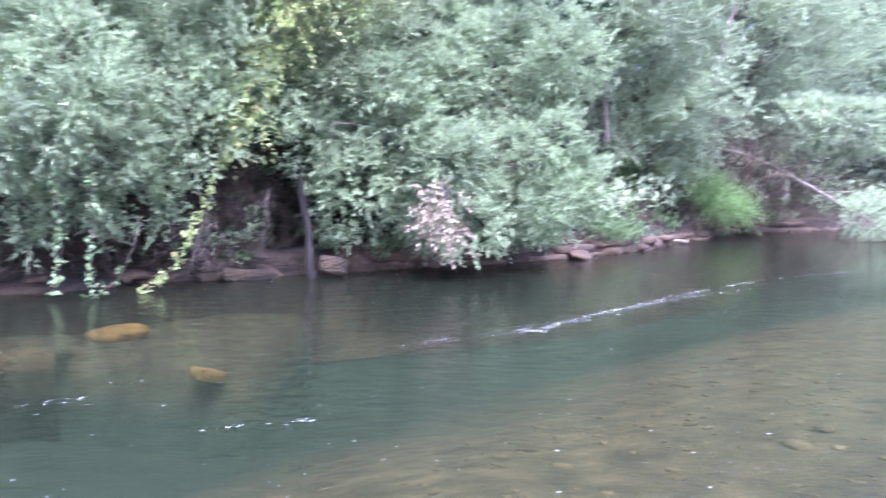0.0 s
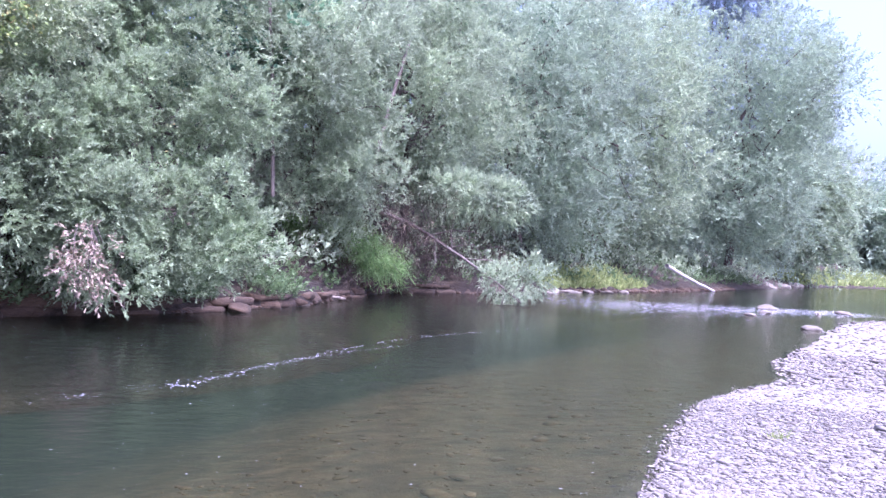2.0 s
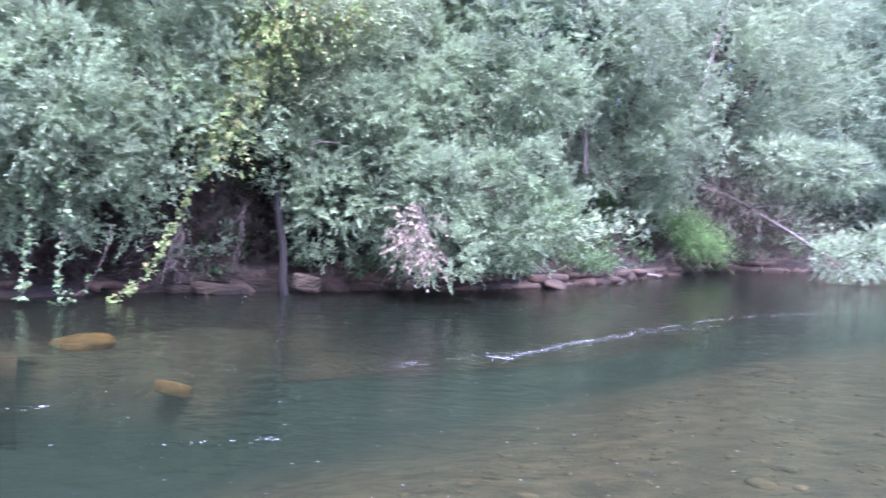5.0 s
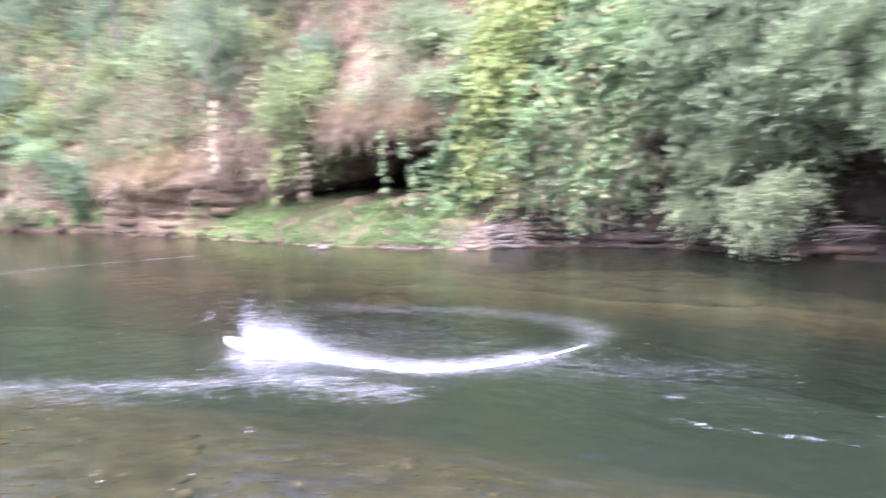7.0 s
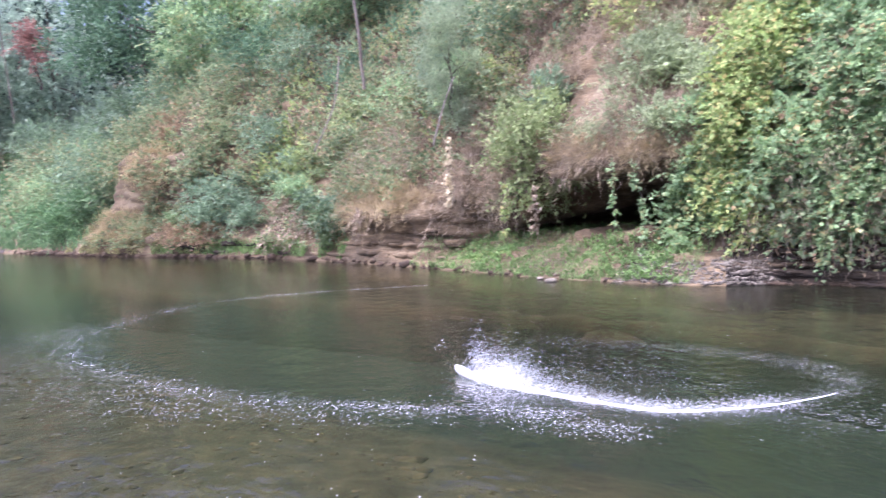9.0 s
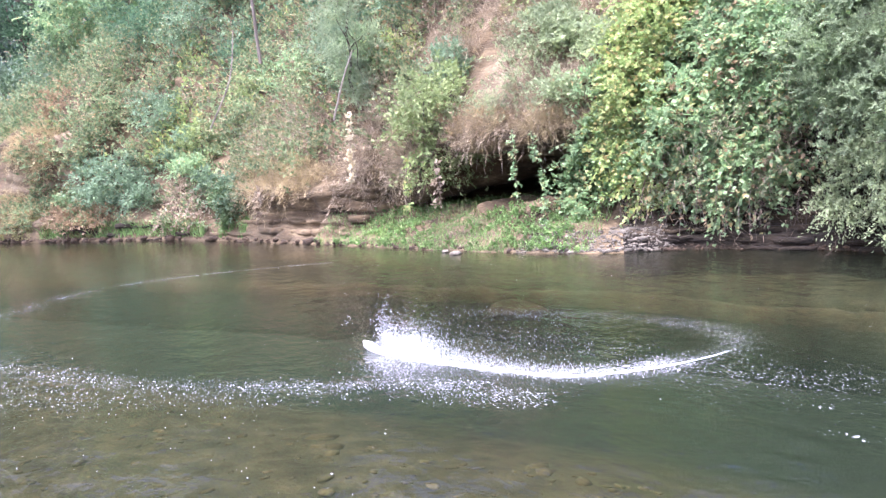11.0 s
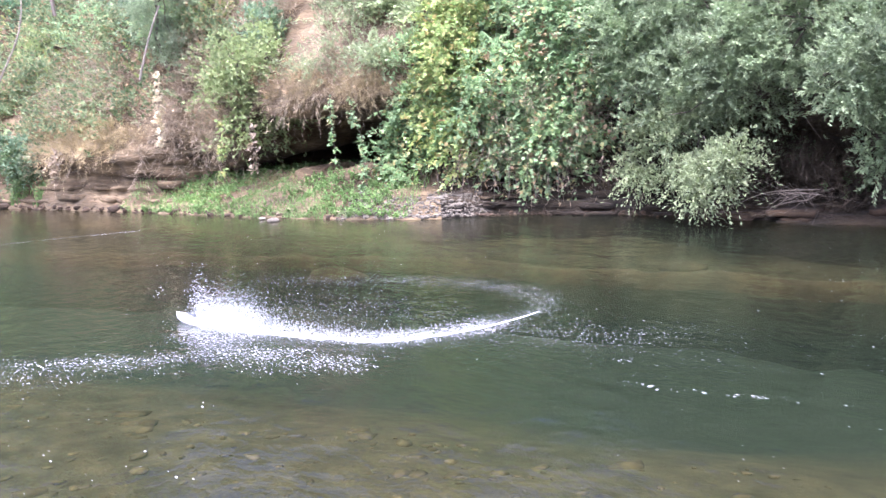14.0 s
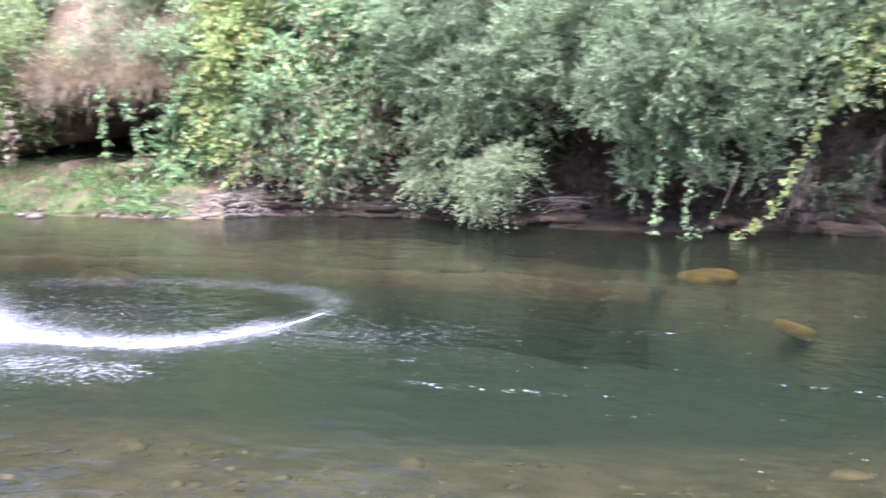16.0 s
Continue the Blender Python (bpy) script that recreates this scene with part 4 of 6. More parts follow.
def conifer(x, y, z, h, r, tiers, seed, label):
    """A conifer: one straight stem and drooping boughs in whorls."""
    q = np.random.default_rng(seed)
    tree = thing("conifer", label, "tree", at=(x, y, z))
    v, f = tube(crooked((0, 0, 0), (0, 0, h), 8, 0.004, r=q), np.linspace(h * 0.014, 0.02, 8), 8)
    part("trunk", mesh_np("trunk", v, f, BARK, True), tree)
    n = tiers * 8
    u = (np.arange(n) + q.random(n)) / n
    th = q.random(n) * 6.283
    ln = r * (1.05 - u) * (0.7 + 0.5 * q.random(n))
    start = np.column_stack([np.zeros(n), np.zeros(n), h * (0.12 + 0.86 * u)])
    way = unit(np.column_stack([np.cos(th), np.sin(th), -0.15 + 0.5 * u]))
    k = 7
    s = (np.arange(k) + 0.6) / k
    pos = start[:, None] + way[:, None] * (ln[:, None] * s)[..., None]
    side = unit(np.column_stack([-np.sin(th), np.cos(th), np.zeros(n)]))
    pos = (pos + side[:, None] * (q.normal(size=(n, k, 1)) * 0.18 * ln[:, None, None])).reshape(-1, 3)
    ax = unit(np.repeat(way, k, axis=0) + q.normal(size=(n * k, 3)) * 0.5 + np.array([0, 0, -0.2]))
    v, f = sprays(pos, ax, np.full(n * k, r * 0.25), 6, r * 0.17, r * 0.07, 0.7, 0.3, q)
    part("crown", mesh_np("crown", v, f, CONIFER), tree)
    return tree


for x, y, z, h, r, s in [(24, 52, 6, 26, 5, 4), (10, 46, 7, 24, 5, 5), (38, 66, 5, 30, 6, 6),
                      (0, 38, 8, 22, 4.5, 7), (-92, -14, 10, 22, 5, 8), (-100, -24, 8, 26, 5, 9), (-84, -6, 11, 20, 4.5, 10), (-108, -36, 8, 26, 6, 11)]:
    conifer(x, y, z - 1, h, r, 20, 30 + s, "dark green conifer standing behind the bank trees")

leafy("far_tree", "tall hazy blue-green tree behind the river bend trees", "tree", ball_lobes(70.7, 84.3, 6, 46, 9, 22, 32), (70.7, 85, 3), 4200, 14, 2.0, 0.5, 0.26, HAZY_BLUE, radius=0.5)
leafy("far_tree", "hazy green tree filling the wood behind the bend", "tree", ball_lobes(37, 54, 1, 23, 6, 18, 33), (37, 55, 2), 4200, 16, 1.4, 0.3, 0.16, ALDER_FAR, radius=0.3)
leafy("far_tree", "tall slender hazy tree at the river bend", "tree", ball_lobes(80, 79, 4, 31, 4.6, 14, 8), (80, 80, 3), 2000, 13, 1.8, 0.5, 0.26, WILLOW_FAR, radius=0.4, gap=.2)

# woods on top of the bank
for x, y, z, top, r, s, mat in [(3.5, 27, 4.5, 15, 3.6, 21, MAPLE), (-2.5, 24, 5.0, 13, 3.4, 22, WILLOW), (-8.5, 21, 5.0, 12, 3.4, 23, MAPLE), (-14, 19.5, 4.5, 10.5, 3.0, 24, BRAMBLE),
                                (15, 40, 4, 17, 4.6, 25, MAPLE), (14, 38, 3, 19, 5, 28, WILLOW_FAR), (25, 51, 4, 24, 6.5, 29, MAPLE), (33, 58, 4, 25, 7, 31, MAPLE), (20, 46, 4, 22, 6, 32, MAPLE), (-3, 30, 7, 18, 4.5, 26, MAPLE), (8, 35, 5, 17, 4, 27, WILLOW_FAR)]:
    leafy("woodland_tree", "leafy green tree growing on top of the bank", "tree", ball_lobes(x, y, z, top, r, 11, s), (x, y + 0.4, z - 0.3),
          1200, 14, 0.9, 0.26, 0.14, mat, radius=0.16, limbs=9, boughs=5)
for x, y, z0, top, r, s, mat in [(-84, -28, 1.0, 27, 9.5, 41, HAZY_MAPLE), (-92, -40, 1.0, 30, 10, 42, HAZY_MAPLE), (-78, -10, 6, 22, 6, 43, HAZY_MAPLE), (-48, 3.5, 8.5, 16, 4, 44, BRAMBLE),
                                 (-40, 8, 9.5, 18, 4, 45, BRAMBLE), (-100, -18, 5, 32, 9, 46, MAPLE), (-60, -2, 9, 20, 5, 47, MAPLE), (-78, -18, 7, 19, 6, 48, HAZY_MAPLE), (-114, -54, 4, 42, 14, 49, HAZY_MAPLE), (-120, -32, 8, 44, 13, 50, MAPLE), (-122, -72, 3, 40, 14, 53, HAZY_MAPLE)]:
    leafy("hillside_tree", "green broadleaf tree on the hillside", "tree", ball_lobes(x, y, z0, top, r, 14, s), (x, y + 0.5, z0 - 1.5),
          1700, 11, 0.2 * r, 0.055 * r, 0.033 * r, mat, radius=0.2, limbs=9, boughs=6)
leafy("red_shrub", "shrub with rusty red leaves on the hillside", "shrub", ball_lobes(-71, -10.2, 13.0, 16.4, 1.25, 6, 51), (-71, -9.5, 11.5), 150, 12, 0.9, 0.26, 0.15, RED_LEAF, radius=0.08, limbs=5, gap=0.5, shell=.9)
leafy("yew_shrub", "dark feathery evergreen shrub on the slope", "shrub", ball_lobes(-23.2, 7.6, 3.6, 7.8, 1.0, 7, 52), (-23.5, 8.0, 3.4), 1100, 16, 0.4, 0.1, 0.022, WILLOW_FAR, radius=0.06, limbs=7)

# ---- covers of the bank ----
COVERS = [
    ("bank_scrub", "woodland leaves behind the far bank trees", (-36, -9), (6, 28), 2200, 9, 1.8, 0.5, 0.28, MAPLE, 0.8, -0.8, 0.3, 49),
    ("dry_scrub", "blond dead grass tuft on the outcrop", (92.3, 94.6), (2.9, 4.6), 900, 12, 0.5, 0.25, 0.014, STRAW, 0.15, -0.9, 1.2, 50),
    ("bank_scrub", "woodland leaves rising behind the bank", (-12, 52), (8.5, 32), 2600, 9, 1.8, 0.5, 0.28, MAPLE, 0.8, -0.8, 0.3, 45),
    ("bank_scrub", "small shoots and ivy low on the earth bank", (-13, 6), (0.12, 1.6), 2200, 9, 0.4, 0.1, 0.06, IVY, 0.3, -0.45, 1.4, 46),
    ("bank_scrub", "dim green shoots in the undercut bank", (13, 40), (0.5, 1.9), 1100, 9, 0.5, 0.09, 0.05, WILLOW, 0.7, -0.1, 1.4, 47),
    ("dry_scrub", "grey-brown twig tangle high above the hollow", (64, 74), (4.8, 9), 900, 10, 0.8, 0.45, 0.011, DRY, 0.6, -0.5, 1.1, 48),
    ("bank_scrub", "ivy and willow shoots hanging above the small hollow", (3, 18), (1.9, 5), 2200, 9, 0.5, 0.1, 0.06, IVY, 0.4, -0.7, 1.2, 43),
    ("bank_scrub", "green shoots hanging above the small hollow", (3, 18), (2.0, 5), 1400, 12, 0.5, 0.08, 0.035, WILLOW, 0.6, -0.5, 1.5, 44),
    ("dry_scrub", "brown dead grass and roots fringing the dark hollow", (58, 68.5), (2.55, 2.95), 500, 12, 0.45, 0.22, 0.009, DRY, 0.12, -0.6, 1.8, 41),
    ("dry_scrub", "straw-coloured grass fringing the dark hollow", (58, 68.5), (2.55, 2.95), 500, 12, 0.4, 0.2, 0.009, STRAW, 0.15, -0.3, 2.2, 42),
    ("dry_scrub", "straw-coloured dead grass hanging over the rock", (58, 72), (4.6, 6.5), 700, 12, 0.5, 0.24, 0.009, STRAW, 0.3, -0.1, 1.6, 33),
    ("dry_scrub", "tan grass mats drooping over the low ledge", (71, 81), (1.4, 2.3), 1200, 12, 0.45, 0.22, 0.009, STRAW, 0.15, -0.3, 1.9, 34),
    ("dry_scrub", "tan dead grass on the outcrop", (90, 97), (0.9, 3.4), 1200, 12, 0.35, 0.18, 0.012, STRAW, 0.1, -0.2, 1.9, 35),
    ("moss_cover", "grey-green moss and small leaves on the outcrop", (91, 96.5), (1.2, 4.0), 1500, 8, 0.14, 0.07, 0.04, SCRUB_GREEN, 0.05, 0.0, 1.3, 51),
    ("moss_cover", "yellow-green moss on the low rock", (89, 97), (0.05, 1.2), 2600, 8, 0.1, 0.06, 0.03, MOSS, 0.03, -0.4, 1.5, 36),
    ("moss_cover", "yellow-green moss and low weeds on the wet rock", (66, 76), (0.3, 1.1), 1800, 8, 0.1, 0.05, 0.025, MOSS, 0.03, -0.1, 1.5, 37),
    ("rust_scrub", "rust-brown dead leaves in the scrub", (72, 97), (3.0, 9), 700, 9, 0.35, 0.1, 0.06, RUST, 0.5, 0.35, 0.7, 38),
    ("mixed_scrub", "small pale green leaves on the tangled slope", (57, 67), (4.7, 9), 2600, 12, 0.4, 0.06, 0.03, WILLOW_PALE, 0.6, 0.0, 1.5, 39),
    ("dry_scrub", "shade-toned twigs and dead stems in the undercut bank", (12, 40), (0.15, 1.7), 1800, 8, 0.8, 0.35, 0.011, DARK_TWIG, 0.7, -0.7, 1.3, 40),
    ("bramble_cover", "green bramble leaves trailing over the slope", (72, 99), (2.4, 12), 8200, 9, 0.5, 0.13, 0.085, MIXED, 0.6, -0.9, 1.1, 11),
    ("bramble_cover", "green bramble leaves on the lower slope", (79, 96), (0.3, 3.5), 3000, 9, 0.4, 0.1, 0.075, MIXED, 0.3, -0.1, 1.3, 12),
    ("dry_scrub", "dry brown twigs and leaves tangled on the slope", (57, 69), (4.8, 9), 1500, 12, 0.55, 0.2, 0.011, DRY, 0.3, -0.5, 1.0, 13),
    ("dry_scrub", "pale dry grass hanging over the rock lip", (58, 72), (2.7, 4.2), 300, 12, 0.45, 0.22, 0.008, DRY, 0.25, -0.7, 1.4, 14),
    ("ivy_cover", "dark green ivy on the slope", (70, 99), (1.0, 9), 2600, 9, 0.4, 0.1, 0.085, IVY, 0.2, 0.0, 1.5, 15),
    ("mixed_scrub", "light green shrub leaves above the hollow", (57, 72), (4.6, 10), 2200, 9, 0.5, 0.075, 0.045, SCRUB_GREEN, 0.6, 0.0, 1.2, 16),
    ("yellow_scrub", "yellowing bramble leaves on the slope", (76, 93), (2.6, 9), 900, 9, 0.45, 0.12, 0.085, BRAMBLE_YELLOW, 0.5, 0.35, 0.9, 17),
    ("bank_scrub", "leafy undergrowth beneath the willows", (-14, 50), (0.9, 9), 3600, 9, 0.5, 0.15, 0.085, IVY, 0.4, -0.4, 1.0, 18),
    ("bank_scrub", "green and yellow scrub leaves high on the bank", (-14, 46), (2.6, 10), 2600, 9, 0.6, 0.15, 0.09, BRAMBLE, 0.6, -0.1, 1.0, 19),
    ("bank_scrub", "hazy leafy undergrowth along the far shore", (-46, -9), (0.35, 8), 4600, 11, 0.8, 0.2, 0.1, WILLOW_FAR, 0.8, -0.5, 0.7, 20),
    ("bank_scrub", "ivy and low shrubs along the far shore", (-44, -9), (0.2, 2.5), 3000, 10, 0.5, 0.14, 0.08, IVY, 0.3, -0.3, 0.8, 21),
    ("bank_scrub", "far green undergrowth at the river bend", (-56, -40), (0.6, 12), 2600, 9, 1.8, 0.5, 0.26, WILLOW_FAR, 1.0, -0.5, 0.3, 22),
    ("hill_scrub", "dense green bramble on the low bank", (95.6, 112), (0.5, 12), 2600, 10, 0.9, 0.26, 0.16, MEADOW, 0.8, -0.9, 0.5, 23),
    ("hill_scrub", "dense woodland leaves on the far hillside", (98.5, 120), (6, 44), 3800, 10, 2.0, 0.55, 0.33, HAZY_MAPLE, 1.0, -0.7, 0.3, 24),
    ("hill_scrub", "leafy scrub high on the slope", (72, 98.5), (6.5, 18), 3600, 10, 0.8, 0.2, 0.12, MAPLE, 0.6, -0.6, 0.7, 30),
    ("dry_scrub", "shade-toned bare twigs and dead stems under the willow", (4, 44), (0.1, 1.8), 2600, 8, 0.7, 0.3, 0.014, DARK_TWIG, 0.5, -0.5, 1.3, 26),
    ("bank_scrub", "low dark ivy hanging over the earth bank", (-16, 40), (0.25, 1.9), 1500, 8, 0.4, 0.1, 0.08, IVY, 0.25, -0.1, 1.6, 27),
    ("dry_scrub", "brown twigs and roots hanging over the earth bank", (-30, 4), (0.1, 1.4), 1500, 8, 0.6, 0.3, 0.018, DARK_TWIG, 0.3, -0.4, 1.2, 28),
    ("dry_scrub", "large tangles of dry brown stems", (70.5, 74), (1.9, 4.4), 1300, 14, 0.8, 0.4, 0.01, DRY, 0.4, -0.3, 0.8, 29),
    ("hill_scrub", "hanging brown tangle of twigs", (73, 92), (1.2, 2.0), 1300, 10, 0.5, 0.24, 0.014, DRY, 0.15, -0.2, 1.7, 25),
]
for name, label, be, z, n, m, length, leaf, width, mat, lift, gap, scale, seed in COVERS:
    cover(name, label, "undergrowth", be, z, n, m, length, leaf, width, mat, lift, gap, scale, seed=seed,
          up=-0.5 if mat in (DRY, STRAW) else 0.5, droop=0.7 if mat in (DRY, STRAW) else 0.3, spread=0.5 if mat in (DRY, STRAW) else 0.9)


# patches that keep to one kind of growth
for name, label, be, z, n, m, length, leaf, width, mat, lift, seed in [
        ("dry_scrub", "tangle of pinkish brown dead stems hanging in mats", (73, 81.5), (2.4, 4.4), 1500, 14, 0.9, 0.4, 0.01, DRY, 0.5, 61),
        ("dry_scrub", "pale straw mat drooping over the rock band", (73, 82), (1.4, 2.4), 1300, 12, 0.5, 0.25, 0.01, STRAW, 0.25, 62),
        ("dry_scrub", "tan dead grass matted on the slab above the hollow", (60.5, 68.5), (2.6, 4.2), 420, 12, 0.5, 0.26, 0.01, DRY, 0.2, 63),
        ("dry_scrub", "straw-coloured grass on the slab above the hollow", (60.5, 68.5), (2.6, 4.2), 420, 12, 0.45, 0.24, 0.01, STRAW, 0.2, 64),
        ("mixed_scrub", "sparse green leaves growing through the dead stems", (72.5, 81.5), (1.6, 4.4), 750, 9, 0.45, 0.1, 0.065, MIXED, 0.7, 71),
        ("rust_scrub", "dead leaves caught in the dry stems", (60, 81.5), (2.0, 4.6), 420, 8, 0.35, 0.1, 0.06, RUST, 0.6, 72),
        ("mixed_scrub", "small grey-green leaves scattered over the dry slab", (58, 68.5), (2.7, 5.2), 900, 9, 0.4, 0.07, 0.04, WILLOW_PALE, 0.4, 73),
        ("dry_scrub", "brown twig bundle above the rock ledge", (66, 70), (4.7, 7.0), 1300, 12, 1.1, 0.5, 0.014, DRY, 0.6, 65),
        ("rust_scrub", "strip of rust-brown dead leaves between the green", (80.5, 83.2), (4.2, 9), 1000, 9, 0.5, 0.13, 0.07, RUST, 0.6, 66),
        ("rust_scrub", "rust-brown dead leaves high on the outcrop", (89, 94.5), (4.6, 8.4), 900, 9, 0.5, 0.14, 0.08, RUST, 0.6, 67),
        ("rust_scrub", "brown dead leaves at the foot of the ivy", (87, 91.5), (0.3, 1.2), 500, 9, 0.35, 0.1, 0.06, RUST, 0.3, 68),
        ("yellow_scrub", "yellowing leaves and seed heads in the scrub", (81.5, 87), (2.4, 5.2), 500, 9, 0.45, 0.12, 0.085, BRAMBLE_YELLOW, 0.6, 69),
        ("dry_scrub", "blond dead grass on the outcrop's foot", (91.5, 96), (0.7, 2.2), 1800, 12, 0.4, 0.2, 0.014, STRAW, 0.15, 70)]:
    dry = mat in (DRY, STRAW)
    cover(name, label, "undergrowth", be, z, n, m, length, leaf, width, mat, lift, -0.9, 1.0, seed=seed, oval=True,
          up=-0.6 if dry else 0.4, droop=0.8 if dry else 0.3, spread=0.45 if dry else 0.9)


def thicket(name, label, lobes, shoots, m, length, leaf, width, material, droop=0.4, gap=0.0):
    """A mound of arching canes with leaves."""
    p, o = crown_points(clustered(lobes, 9, 0.45), shoots, gap, 2.0, 0.1, 0.5)
    ax = unit(o + np.array([0, 0, -0.1]) + rng.normal(size=p.shape) * 0.45)
    v, f = sprays(p, ax, length * (0.5 + rng.random(len(p))), m, leaf, width, 1.1, droop)
    v[:, 2] = np.maximum(v[:, 2], 0.03)
    return tagged(new(name, mesh_np(name, v, f, material)), label, "grass" if material is GRASS else "bramble", kind="stuff")


thicket("bramble_thicket", "tall green bramble thicket with a few yellow leaves",
        [(-13.6, 11.5, 2.2, 1.3, .9, 1.2), (-12.6, 12.2, 2.6, 1.4, 1.0, 1.6), (-12.7, 11.7, 1.3, 1.0, .7, .7), (-13.8, 12.4, 4.0, 1.5, 1.1, 1.4), (-11.9, 12.7, 3.8, 1.2, 1.0, 1.4),
         (-15.1, 10.9, 1.7, .6, .5, .6), (-14.6, 13.2, 5.6, 1.8, 1.2, 1.4)], 5600, 9, 0.4, 0.108, 0.085, BRAMBLE, gap=0.3)
thicket("bramble_canes", "dry brown bramble canes inside the thicket",
        [(-13.4, 11.7, 1.6, 1.3, .8, 1.0), (-12.5, 12.2, 1.8, 1.3, .8, 1.2), (-13.6, 12.3, 3.4, 1.4, .9, 1.4)], 1100, 10, 0.6, 0.26, 0.01, DRY, 0.6)
thicket("bramble_leaves", "rust and yellow old leaves in the bramble", [(-13.6, 11.4, 2.0, 1.25, .9, 1.1), (-12.6, 12.1, 2.4, 1.3, 1.0, 1.4), (-14.3, 11.2, 2.4, .9, .7, 1.3), (-13.7, 12.2, 3.8, 1.4, 1.1, 1.3)], 260, 4, 0.3, 0.12, 0.09, RUST, gap=.5)
thicket("bramble_thicket", "yellow-green bramble thicket beside the hollow",
        [(-14.5, 11.0, 2.6, .8, .6, 1.2), (-14.9, 11.4, 4.0, .9, .7, 1.1), (-14.0, 10.8, 1.3, .6, .5, .5), (-15.4, 12.3, 5.2, 1.1, .8, 1.0)], 1600, 9, 0.36, 0.108, 0.085, BRAMBLE_YELLOW)
thicket("ivy_curtain", "green ivy hanging beside the dark hollow", [(-15.7, 10.15, 1.35, .3, .25, .45), (-15.4, 10.3, 2.1, .4, .3, .5), (-15.3, 10.0, .8, .3, .25, .35)], 230, 9, .3, .095, .08, BRAMBLE, .5)

thicket("dead_brush", "brown bare brush around the fallen limb", [(9.3, 26.6, 2.0, 1.2, .7, 1.0), (10.8, 26.6, 2.4, 1.2, .7, .9), (8.6, 26.2, 3.2, .8, .6, 1.1), (12.2, 26.4, 2.6, .9, .6, .6)], 260, 10, 0.9, 0.5, 0.018, DARK_TWIG, 0.2)
thicket("dead_brush", "dry brown leaves and stems around the fallen limb", [(9.6, 26.5, 2.0, 1.3, .7, 1.0), (11.2, 26.5, 2.4, 1.2, .7, .9)], 60, 9, 0.7, 0.3, 0.012, DRY, 0.2)
thicket("bramble_thicket", "light green bramble leaves filling the gap between the willows",
        [(-2.2, 15.3, 5.3, .9, .5, .6), (-3.3, 15.0, 5.6, .8, .5, .6), (-2.0, 15.5, 4.0, .6, .4, .6), (-1.0, 15.6, 5.2, .6, .4, .5)], 1500, 12, 0.36, 0.085, 0.045, WILLOW_PALE)
thicket("bramble_thicket", "yellow-green bramble leaves high between the willows",
        [(-2.5, 14.9, 4.7, .6, .4, .6), (-3.0, 14.6, 3.9, .5, .35, .6), (-1.8, 15.3, 5.0, .6, .4, .4), (-3.4, 14.2, 2.9, .4, .3, .6)], 300, 9, 0.36, 0.09, 0.06, BRAMBLE_YELLOW)

